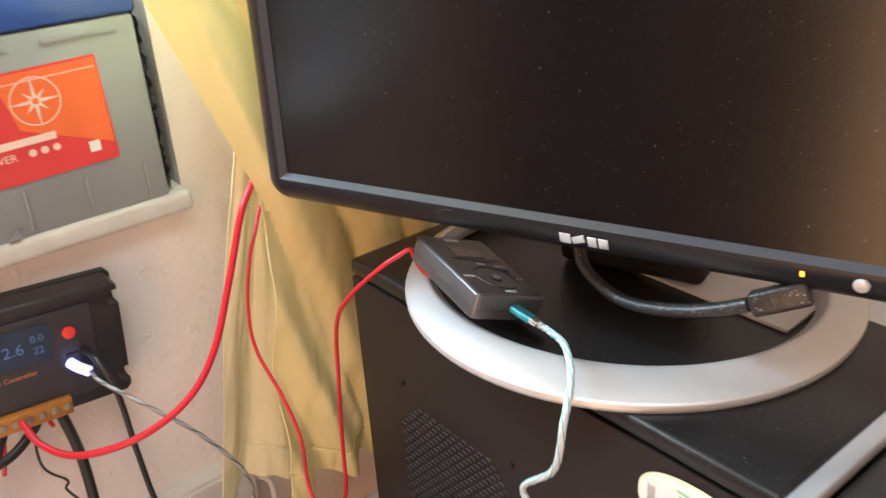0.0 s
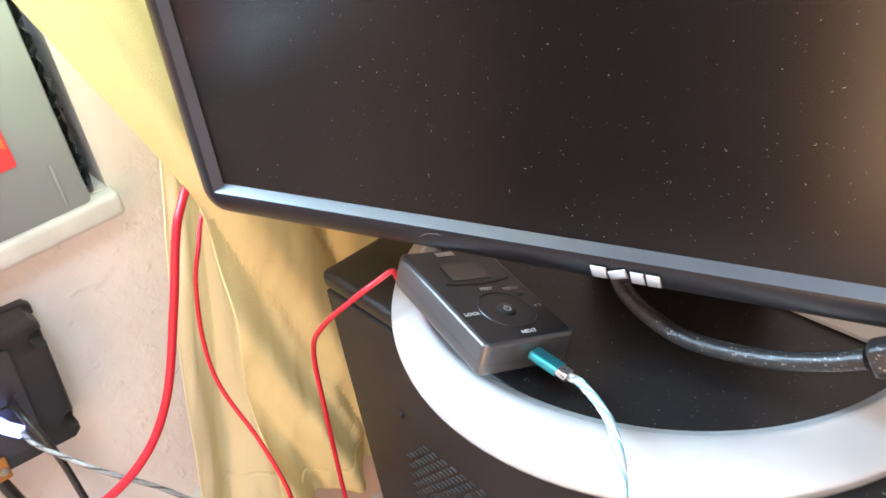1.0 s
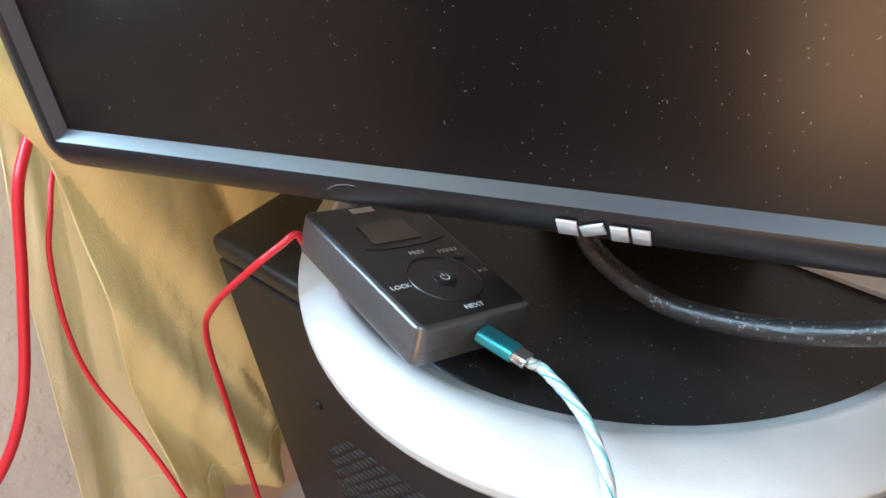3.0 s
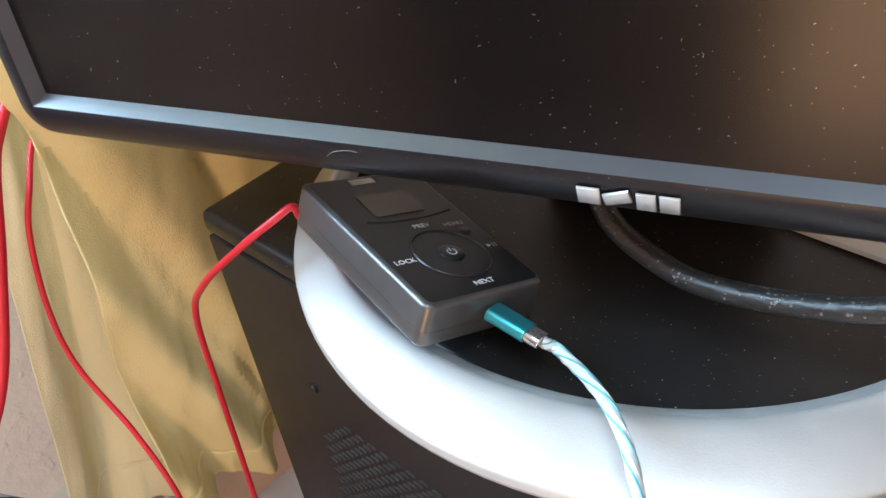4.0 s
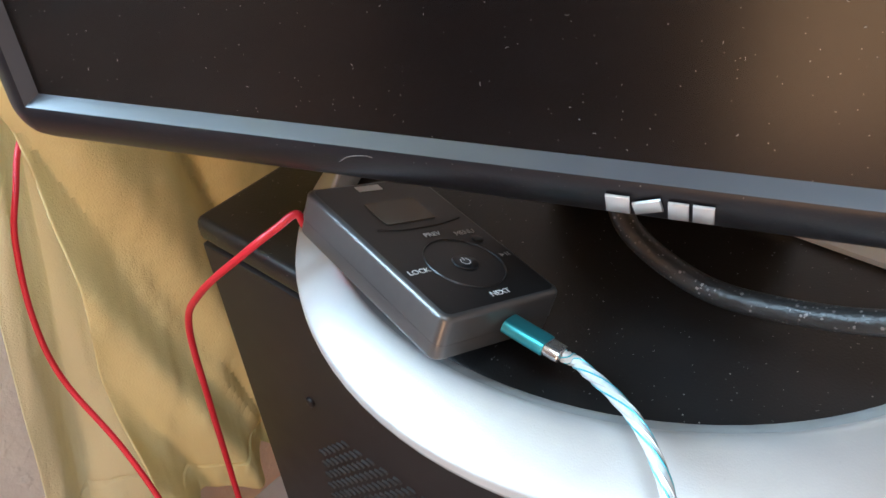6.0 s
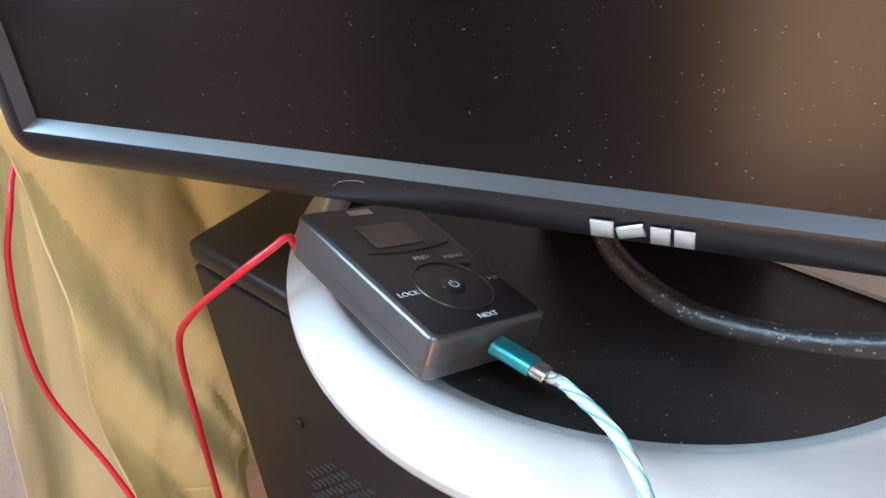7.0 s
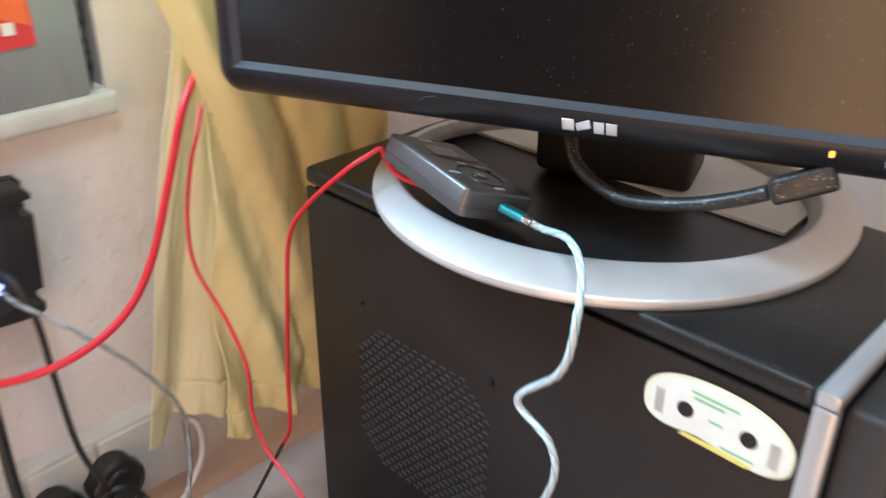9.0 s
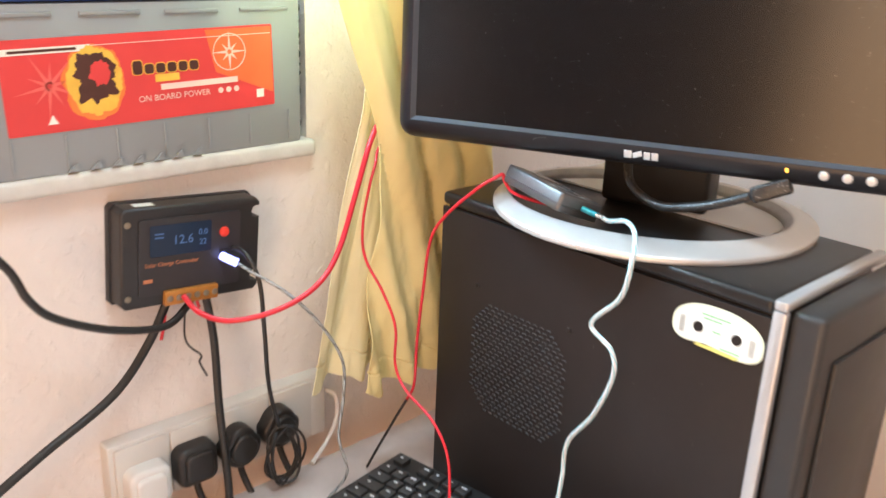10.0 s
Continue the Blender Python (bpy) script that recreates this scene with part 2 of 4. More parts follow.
def disc(r, z0, z1, cx=0.0, cy=0.0, n=24, bevel=0.0):
    return prism([(cx + r * math.cos(2 * math.pi * i / n), cy + r * math.sin(2 * math.pi * i / n)) for i in range(n)], z0, z1, bevel)


def smooth_path(pts, n=8):
    """Catmull-Rom through the points."""
    p = [Vector(q) for q in pts]
    p = [2 * p[0] - p[1]] + p + [2 * p[-1] - p[-2]]
    out = []
    for i in range(1, len(p) - 2):
        a, b, c, d = p[i - 1], p[i], p[i + 1], p[i + 2]
        for k in range(n):
            t = k / n
            out.append(0.5 * (2 * b + (c - a) * t + (2 * a - 5 * b + 4 * c - d) * t * t + (3 * b - a - 3 * c + d) * t ** 3))
    out.append(p[-2])
    return out


def tube(pts, r, n=10, steps=8, radii=None, bm=None, twist=None):
    path = smooth_path(pts, steps) if steps > 1 else [Vector(q) for q in pts]
    bm = bm or bmesh.new()
    rings, up = [], Vector((0.13, 0.31, 1))
    for i, p in enumerate(path):
        d = (path[min(i + 1, len(path) - 1)] - path[max(i - 1, 0)]).normalized()
        side = d.cross(up).normalized()
        up = side.cross(d).normalized()
        rr = r if radii is None else radii(i / (len(path) - 1))
        off = Vector()
        if twist:
            a0 = twist[1] * i + twist[2]
            off = (side * math.cos(a0) + up * math.sin(a0)) * twist[0]
        rings.append([bm.verts.new(p + off + (side * math.cos(2 * math.pi * k / n) + up * math.sin(2 * math.pi * k / n)) * rr) for k in range(n)])
    for a, b in zip(rings, rings[1:]):
        for k in range(n):
            bm.faces.new((a[k], a[(k + 1) % n], b[(k + 1) % n], b[k]))
    bm.faces.new(rings[0][::-1])
    bm.faces.new(rings[-1])
    return bm


def cable(name, pts, r, mat, label, category="cable", group=""):
    ob = part(name, tube(pts, r), mat)
    return tagged(ob, label, category, group)


def text_mesh(s, size, depth=0.0001):
    cu = bpy.data.curves.new("t", "FONT")
    cu.body, cu.size, cu.extrude, cu.align_x, cu.align_y = s, size, depth, "CENTER", "CENTER"
    cu.resolution_u = 3
    ob = bpy.data.objects.new("t", cu)
    scene.collection.objects.link(ob)
    me = bpy.data.meshes.new_from_object(ob)
    bpy.data.objects.remove(ob)
    bpy.data.curves.remove(cu)
    bm = bmesh.new()
    bm.from_mesh(me)
    bpy.data.meshes.remove(me)
    return bm


def lettering(name, s, size, mat, parent, m):
    bm = text_mesh(s, size)
    me = bpy.data.meshes.new(name)
    bm.to_mesh(me)
    bm.free()
    me.materials.append(mat)
    ob = new(name, me)
    ob.parent = parent
    ob.matrix_basis = m
    return ob


def frame_of(origin, ex, ey):
    """A pose with x along ex and y near ey."""
    ex, ey = Vector(ex).normalized(), Vector(ey)
    ez = ex.cross(ey).normalized()
    ey = ez.cross(ex)
    return Matrix.Translation(origin) @ Matrix((ex, ey, ez)).transposed().to_4x4()


# ---- the room ----
WX = -0.175          # face of the side wall
BY = 0.80            # face of the back wall
DESK_Z, TOP_Z = 0.02, 0.40
WIN = (-0.95, -0.064, 0.436, 1.45)     # y0, y1, z0, z1 of the window with the deep sill


def wall_with_openings(name, x0, x1, y0, y1, z0, z1, holes, mat, label):
    """A wall in the y-z plane, of blocks round its openings."""
    ys = sorted({y0, y1, *[v for h in holes for v in h[:2]]})
    zs = sorted({z0, z1, *[v for h in holes for v in h[2:]]})
    bm = bmesh.new()
    for a, b in zip(ys, ys[1:]):
        for c, d in zip(zs, zs[1:]):
            cy, cz = (a + b) / 2, (c + d) / 2
            if not any(h[0] < cy < h[1] and h[2] < cz < h[3] for h in holes):
                box(x0, x1, a, b, c, d, bm=bm)
    bmesh.ops.remove_doubles(bm, verts=bm.verts, dist=1e-5)
    inner = [f for f in bm.faces if sum(1 for g in bm.faces if g is not f and (g.calc_center_median() - f.calc_center_median()).length < 1e-6)]
    bmesh.ops.delete(bm, geom=inner, context="FACES")
    return tagged(part(name, bm, mat, smooth=False), label, "wall", kind="structure")


wall_with_openings("wall_west", WX - 0.28, WX, -2.3, BY + 0.1, -0.72, 1.7, [WIN], PLASTER, "cream textured plaster wall with a deep window")
tagged(part("wall_north", box(WX, 2.4, BY, BY + 0.1, -0.72, 1.7), WHITE_WALL, smooth=False), "cream painted wall behind the computer", "wall", kind="structure")
# unseen door, added as the source of the warm light from the right
DOOR = (0.92, 1.68, -0.70, 1.30)
tagged(part("wall_east", box(2.3, 2.4, -2.3, BY, -0.72, 1.7), WHITE_WALL, smooth=False), "cream painted wall", "wall", kind="structure")
# out-of-view wall, kept dark for what the screen reflects
south = bmesh.new()
for a, b, c, d in ((WX, DOOR[0], -0.72, 1.7), (DOOR[1], 2.4, -0.72, 1.7), (DOOR[0], DOOR[1], DOOR[3], 1.7)):
    box(a, b, -2.4, -2.3, c, d, bm=south)
tagged(part("wall_south", south, BROWN_WALL, smooth=False), "brown papered wall, unseen, with an added door opening", "wall", kind="structure")
tagged(part("floor", box(WX - 0.28, 2.4, -2.4, BY + 0.1, -0.80, -0.72), FLOOR, smooth=False), "brown wooden floor", "floor", kind="structure")
tagged(part("ceiling", box(WX - 0.28, 2.4, -2.4, BY + 0.1, 1.7, 1.78), CEIL, smooth=False), "white painted ceiling", "ceiling", kind="structure")
tagged(part("ground", box(-300, 300, -300, 300, -3.6, -3.5), GROUND, smooth=False), "open ground outside the house", "ground", kind="structure")


window = root("window_1", pose(WX, 0, 0), "white framed side window over a deep sill", "window", kind="structure")
for a in ((WIN[0], WIN[0] + 0.05, WIN[2], WIN[3]), (WIN[1] - 0.05, WIN[1], WIN[2], WIN[3]), (WIN[0] + 0.05, WIN[1] - 0.05, WIN[2], WIN[2] + 0.05),
          (WIN[0] + 0.05, WIN[1] - 0.05, WIN[3] - 0.05, WIN[3]), (-0.53, -0.48, WIN[2] + 0.05, WIN[3] - 0.05)):
    part("window_frame", box(-0.255, -0.205, *a, 0.004), WOODFRAME, window)
for a, b in ((WIN[0] + 0.05, -0.53), (-0.48, WIN[1] - 0.05)):
    pane = part("pane", box(-0.233, -0.227, a, b, WIN[2] + 0.05, WIN[3] - 0.05), GLASS, window, smooth=False)
    pane.visible_shadow = False
door = root("unseen_door", pose(0, -2.37, 0), "unseen glazed door, added to hold the warm light", "door", kind="structure")
for a in ((DOOR[0], DOOR[0] + 0.06, DOOR[2], DOOR[3]), (DOOR[1] - 0.06, DOOR[1], DOOR[2], DOOR[3]), (DOOR[0] + 0.06, DOOR[1] - 0.06, DOOR[2], DOOR[2] + 0.08),
          (DOOR[0] + 0.06, DOOR[1] - 0.06, DOOR[3] - 0.06, DOOR[3])):
    part("door_frame", box(a[0], a[1], -0.02, 0.02, a[2], a[3], 0.004), WOODFRAME, door)
pane = part("pane", box(DOOR[0] + 0.06, DOOR[1] - 0.06, -0.003, 0.003, DOOR[2] + 0.08, DOOR[3] - 0.06), GLASS, door, smooth=False)
pane.visible_shadow = False

# lamp body added out of view to go with the overhead fill light
lamp = root("added_ceiling_lamp", pose(0.60, -0.42, 1.70), "flat white ceiling lamp, unseen, added for the fill light", "lamp")
part("diffuser", box(-0.24, 0.24, -0.24, 0.24, -0.03, 0.0, 0.008), CEIL, lamp)

desk = root("desk", pose(0.8, -0.15, -0.72), "pale laminate desk under the computer", "desk")
part("desktop", box(-0.93, 0.9, -0.65, 0.5, 0.705, 0.74, 0.004), DESK, desk)
for px in (-0.88, 0.85):
    for py in (-0.6, 0.45):
        part("leg", box(px - 0.03, px + 0.03, py - 0.03, py + 0.03, 0.0, 0.705, 0.003), DESK, desk)


# ---- curtain ----
def cloth(name, left, right, z0, z1, x_face, folds, depth, mat, parent, phase, fan=1.8, hem=0.034, pleat=None):
    """A hanging sheet between two edges that are functions of height; broad folds fan out downwards."""
    bm = bmesh.new()
    nu, nz = 200, 110
    grid = []
    heights = [z0 + (z1 - z0) * (j / nz) ** 1.5 for j in range(nz + 1)]
    heights = sorted([z for z in heights if abs(z - z0 - hem) > 0.003] + [z0 + hem + d for d in (-0.0026, -0.0008, 0.0008, 0.0026)])
    for z in heights:
        row = []
        for i in range(nu + 1):
            s = i / nu
            y = left(z) + (right(z) - left(z)) * s
            drop = max(0.0, 0.47 - z)
            q = s - fan * drop * (0.6 + 0.4 * s)
            k = 0.6 + 1.2 * drop
            a = 2 * math.pi * folds * q + phase
            ridge = math.sqrt(math.sin(0.5 * a + 0.5 * noise.noise(Vector((s * 2, z * 2, phase + 5)))) ** 2 + 0.008)
            w = 2.3 * ridge - 1.5 + 0.35 * math.sin(a + 0.6 * math.sin(a)) + 0.2 * math.sin(2.3 * a + 1.3 * phase + 4 * z)
            wob = noise.noise(Vector((s * 3, z * 6, phase))) * 0.007 + noise.noise(Vector((s * 9, z * 20, phase))) * 0.0028 + noise.noise(Vector((s * 22 - z * 30, z * 9, phase + 2))) * 0.0007
            dz = 0.007 * math.sin(a + 0.8) + 0.004 * noise.noise(Vector((s * 7, 0, phase)))
            x = x_face + depth * k * w + wob
            if abs(z - z0 - hem) < 0.001:
                x -= 0.0022
            if pleat:
                e = y - pleat(z)
                x += 0.011 * (0.5 + 0.5 * math.tanh(e / 0.0045)) * math.exp(-max(0.0, e) / 0.030)
            row.append(bm.verts.new((x, y, z + dz * max(0.0, 1 - (z - z0) / 0.1))))
        grid.append(row)
    for a, b in zip(grid, grid[1:]):
        for i in range(nu):
            bm.faces.new((a[i], a[i + 1], b[i + 1], b[i]))
    ob = part(name, bm, mat, parent)
    so = ob.modifiers.new("thick", "SOLIDIFY")
    so.thickness = 0.0012
    return ob


def line(*pts):
    return lambda z: float(np.interp(z, [p[0] for p in pts], [p[1] for p in pts]))


curtain = root("curtain", pose(0, 0, 0), "pale yellow cotton curtain gathered beside the window", "curtain")
cloth("front_panel", line((0.135, -0.062), (0.30, -0.052), (0.40, -0.045), (0.45, -0.040), (0.485, -0.053), (0.55, -0.078), (0.61, -0.101), (0.8, -0.18), (1.5, -0.40)),
      line((0.135, 0.045), (0.2, 0.07), (0.3, 0.10), (0.4, 0.15), (0.6, 0.17), (1.5, 0.17)), 0.135, 1.5, -0.062, 3.3, 0.0115, CLOTH_A, curtain, 0.9, fan=2.9,
      pleat=line((0.135, 0.036), (0.20, 0.018), (0.33, -0.012), (0.45, -0.032), (0.50, -0.046), (0.6, -0.074), (0.8, -0.13), (1.5, -0.33)))
cloth("back_panel", line((0.150, -0.122), (0.28, -0.096), (0.38, -0.074), (0.48, -0.048), (0.6, -0.03), (1.5, -0.03)),
      line((0.15, 0.0), (0.6, 0.02), (1.5, 0.02)), 0.150, 1.5, -0.092, 1.7, 0.0080, CLOTH_B, curtain, 2.2, fan=-0.5)
rail = root("curtain_rail", pose(WX, 0, 1.53), "white curtain rail above the window", "curtain rail")
part("rod", box(0.085, 0.125, -1.1, 0.12, -0.02, 0.0, 0.004), WOODFRAME, rail)
part("bracket", box(0.0, 0.085, -0.02, 0.02, -0.018, -0.002, 0.003), WOODFRAME, rail)

# ---- computer tower ----
TL, TW = 0.40, 0.20
tower = root("computer_tower", pose(0, 0, DESK_Z), "black steel computer tower standing on the desk", "computer")
TH = TOP_Z - DESK_Z
part("body", box(0.004, TL - 0.002, 0.006, TW, 0.008, TH - 0.002, 0.002), CASE, tower)
part("side_panel", box(0.0, TL - 0.003, 0.0, 0.0055, 0.012, TH - 0.017, 0.0015), CASE, tower)
part("top_panel", box(0.0, TL - 0.003, -0.001, TW + 0.001, TH - 0.0145, TH, 0.005, 4), CASE_TOP, tower, "dusty black top panel")
front = part("front_bezel", box(TL + 0.010, TL + 0.04, 0.004, TW - 0.002, 0.004, TH - 0.006, 0.006, 3), FRONT, tower)
part("drive_cover", box(TL + 0.0405, TL + 0.044, 0.03, TW - 0.03, 0.06, TH - 0.05, 0.0015), FRONT, front)
part("silver_trim", merge(box(TL - 0.0025, TL + 0.0095, -0.002, TW + 0.002, TH - 0.008, TH + 0.001, 0.002),
     box(TL - 0.0025, TL + 0.0095, -0.002, 0.007, 0.004, TH - 0.0085, 0.002)), SILVER, tower, "brushed silver edge trim")
for fx in (0.03, 0.35):
    for fy in (0.03, 0.17):
        part("foot", disc(0.012, 0.0, 0.009, fx, fy), CASE, tower)

# ---- monitor ----
YAW = 19.1
CU, CV = 0.215, 0.060
ca, sa = math.cos(radians(YAW)), math.sin(radians(YAW))
mon = root("monitor", pose(CU * ca - CV * sa, CU * sa + CV * ca, TOP_Z, 0, 0, YAW), "black widescreen monitor on a silver ring stand, switched off", "monitor")


def ring_piece(prof):
    """The oval base, lofted through (share from the outer to the inner rim, height) pairs."""
    bm = bmesh.new()
    n = 96
    rows = []
    for i in range(n):
        a = 2 * math.pi * i / n
        c, s = math.cos(a), math.sin(a)
        ox, oy = 0.0045 + 0.1690 * c, (0.1685 if s < 0 else 0.150) * s
        ix, iy = -0.0025 + 0.1430 * c, -0.005 + (0.123 if s < 0 else 0.112) * s
        rows.append([bm.verts.new((ox + (ix - ox) * t, oy + (iy - oy) * t, z)) for t, z in prof])
    for i in range(n):
        a, b = rows[i], rows[(i + 1) % n]
        for k in range(len(prof)):
            q = (k + 1) % len(prof)
            bm.faces.new((a[k], b[k], b[q], a[q]))
    return bm


base = part("base_ring", ring_piece([(0.0, 0.0022), (0.0, 0.0052), (0.012, 0.0060), (0.05, 0.0068), (0.25, 0.0098), (0.45, 0.0124), (0.60, 0.0139), (0.67, 0.0144), (0.72, 0.0144), (0.76, 0.0139), (0.79, 0.0131), (0.79, 0.0022)]), RING, mon, "satin silver oval base ring")
# bottom step and inner slope carry their shade in the grey
part("foot_rim", ring_piece([(0.012, 0.0004), (0.012, 0.0021), (0.60, 0.0021), (0.60, 0.0004)]), RIM, base, "recessed bottom step of the ring, greyed for its shade")
part("inner_rim", ring_piece([(0.7905, 0.0024), (0.7905, 0.0130), (0.83, 0.0120), (0.96, 0.0086), (0.99, 0.0074), (1.0, 0.0060), (1.0, 0.0024)]), RIM, base, "dusty inner slope of the ring, greyed for its shade")
part("neck", box(-0.054, 0.061, 0.006, 0.066, 0.002, 0.16, 0.006, 3), NECK, mon)
# the head: a frame of its own, tipped a little forward
head = pose(-0.2315, -0.1106, 0.087, -3.0, -1.3, 0) @ pose(0.248, 0, 0)
SW, SH = 0.496, 0.310
part("rear_shell", box(-SW / 2 - 0.012, SW / 2 + 0.012, 0.028, 0.062, -0.008, SH + 0.02, 0.012, 3), BEZEL, mon, m=head)
part("screen", box(-SW / 2, SW / 2, 0.0055, 0.02, 0.0036, SH - 0.0036, 0.0), SCREEN, mon, "dark dusty matte screen", m=head, smooth=False)


def bezel_loops(prof):
    """A picture frame lofted through (outward offset, depth) pairs; square inside, rounded outside."""
    bm = bmesh.new()
    loops = []
    for o, t in prof:
        r = max(o, 0.0) * 0.85 + 0.0004
        loops.append([bm.verts.new((x, -t, y + SH / 2)) for x, y in rounded(SW + 2 * o, SH + 2 * o, r, n=7)])
    for a, b in zip(loops, loops[1:]):
        for k in range(len(a)):
            bm.faces.new((a[k], a[(k + 1) % len(a)], b[(k + 1) % len(b)], b[k]))
    return bm


BW = 0.0205
bezel = part("bezel", bezel_loops([(0.0, 0.0), (0.0012, 0.0004), (BW * 0.25, -0.0005), (BW * 0.5, -0.0026), (BW * 0.75, -0.0062), (BW * 0.93, -0.011), (BW, -0.017), (BW, -0.03)]), BEZEL, mon, m=head)
part("lip", bezel_loops([(-0.0036, -0.0055), (0.0, 0.0)]), LIP, bezel, "glossy sloping inner lip")


def badge_blocks():
    """A row of plain raised blocks, the second one slanted."""
    bm = bmesh.new()
    for x, w, lean in ((-0.0170, 0.0078, 0.0), (-0.0086, 0.0100, 0.0034), (0.0028, 0.0064, 0.0), (0.0104, 0.0066, 0.0)):
        merge(bm, prism([(x + 0.3 * lean, -0.0040), (x + w, -0.0040 + lean), (x + w - 0.3 * lean, 0.0040 + lean * 0.3), (x, 0.0040 - lean * 0.8)], 0, 0.001, 0.0003))
    return bm


part("badge", badge_blocks(), LOGO, mon, "raised silver badge", m=head @ pose(-0.0005, 0.0011, -0.0088, 110, 0, 0) @ Matrix.Scale(0.95, 4))
part("power_light", prism(rounded(0.0022, 0.004, 0.0008), 0, 0.0006), AMBER, mon, "lit amber power light", m=head @ pose(0.1275, 0.0014, -0.0062, 106, 0, 0))
for k in range(4):
    part("button", disc(0.0042, 0, 0.003, bevel=0.0012), BUTTON, mon, "round silver button", m=head @ pose(0.1575 + 0.0185 * k, 0.0018, -0.0070, 106, 0, 0))

part("lint", tube([(-0.108, -0.0004, -0.006), (-0.104, -0.0006, -0.0035), (-0.098, -0.0006, -0.0024), (-0.095, -0.0006, -0.0028)], 0.00007, n=5), DUST, mon, "curled hair of lint", m=head)

rng = random.Random(41)


def fibres(count, spot, up):
    """Short curved hairs of dust scattered over a flat face."""
    bm = bmesh.new()
    for _ in range(count):
        c, a, r, arc = spot(), rng.uniform(0, 6.28), rng.choice((0.0002, 0.0003, 0.0004, 0.0009)), rng.uniform(0.3, 1.8)
        pts = []
        for k in range(4):
            t = a + arc * k / 3
            d = Vector((r * math.cos(t), r * math.sin(t), 0))
            pts.append(tuple(Vector(c) + (Vector((d.x, 0, d.y)) if up else d)))
        tube(pts, rng.uniform(0.00004, 0.00009), n=4, steps=2, bm=bm)
    return bm


tagged(part("dust_fibres", fibres(560, lambda: (rng.uniform(-0.24, 0.24), 0.0054, rng.uniform(0.006, 0.20)), True), DUST, mon, m=head), "scattered pale dust fibres", kind="stuff")
tagged(part("dust_fibres", fibres(260, lambda: (rng.uniform(0.02, 0.38), rng.uniform(0.005, 0.16), TH + 0.0001), False), DUST, tower), "scattered pale dust fibres", kind="stuff")

# ---- video cable behind the screen ----
vid = root("video_cable", pose(0, 0, 0), "black video cable with a moulded plug behind the monitor", "cable")
part("wire", tube([(0.19, 0.075, 0.475), (0.198, 0.065, 0.455), (0.208, 0.06, 0.443), (0.228, 0.06, 0.433), (0.250, 0.06, 0.4315), (0.285, 0.06, 0.441), (0.312, 0.063, 0.452), (0.328, 0.067, 0.460)], 0.0045), SCUFFED, vid)
part("plug_body", box(-0.018, 0.017, -0.0062, 0.0062, -0.0075, 0.0075, 0.003, 3), SCUFFED, vid, m=frame_of((0.344, 0.074, 0.468), (0.035, 0.016, 0.018), (0, 1, 0)))
tagged(part("paper_sheet", prism([(0.03, 0.143), (0.314, 0.143), (0.312, 0.20), (0.286, 0.272), (0.03, 0.272)], TOP_Z + 0.0005, TOP_Z + 0.003), PAPER, smooth=False), "white sheet of card lying on the tower", "paper")

# ---- player lying on the ring ----
E1, E2 = Vector((0.975, -0.204, -0.084)), Vector((0.163, 0.921, -0.354))
PM = frame_of((0.1617, 0.0192, 0.4338), E1, E2)     # at the power button, x to the plug end, y across
PLEN0, PLEN1, PY0, PY1, PT = -0.0650, 0.0272, -0.0316, 0.0272, 0.0190
PCX, PCY = (PLEN0 + PLEN1) / 2, (PY0 + PY1) / 2
player = root("media_player", PM, "small black media player leaning on the silver ring", "media player")
outline = rounded(PLEN1 - PLEN0, PY1 - PY0, 0.0042, PCX, PCY)
part("top_shell", prism(outline, -0.0118, 0.0, 0.0022, 4), PLAYER_SIDE, player)
part("top_plate", prism(rounded(PLEN1 - PLEN0 - 0.0046, PY1 - PY0 - 0.0046, 0.003, PCX, PCY), -0.0006, 0.00006), PLAYER, player)
lower = bmesh.new()
loops = [[lower.verts.new((x, y, z)) for x, y in rounded(PLEN1 - PLEN0 - 2 * c, PY1 - PY0 - 2 * c, 0.0042, PCX, PCY)]
         for z, c in ((-0.0122, 0.0003), (-PT + 0.0014, 0.0003), (-PT + 0.0004, 0.0008), (-PT, 0.0018))]
for a, b in zip(loops, loops[1:]):
    for k in range(len(a)):
        lower.faces.new((a[k], a[(k + 1) % len(a)], b[(k + 1) % len(b)], b[k]))
lower.faces.new(loops[0])
lower.faces.new(loops[-1][::-1])
part("bottom_shell", lower, PLAYER_SIDE, player)
part("display", prism(rounded(0.0165, 0.025, 0.0012, -0.0395, -0.002), 0.0001, 0.0005), LCD, player, "small grey display window")
ringbm = bmesh.new()
n = 48
for r0, r1, z in ((0.0165, 0.0158, 0.0006),):
    a = [ringbm.verts.new((r0 * math.cos(2 * math.pi * i / n), r0 * math.sin(2 * math.pi * i / n), 0.0001)) for i in range(n)]
    b = [ringbm.verts.new(((r0 + r1) / 2 * math.cos(2 * math.pi * i / n), (r0 + r1) / 2 * math.sin(2 * math.pi * i / n), z)) for i in range(n)]
    c = [ringbm.verts.new((r1 * math.cos(2 * math.pi * i / n), r1 * math.sin(2 * math.pi * i / n), 0.0001)) for i in range(n)]
    for i in range(n):
        j = (i + 1) % n
        ringbm.faces.new((a[i], a[j], b[j], b[i]))
        ringbm.faces.new((b[i], b[j], c[j], c[i]))
part("button_ring", ringbm, PLAYER, player)
part("step_ridge", tube([(-0.029, -0.021, 0.0), (-0.027, -0.010, 0.0), (-0.0265, 0.0, 0.0), (-0.027, 0.010, 0.0), (-0.029, 0.021, 0.0)], 0.0006, n=6), PLAYER, player)
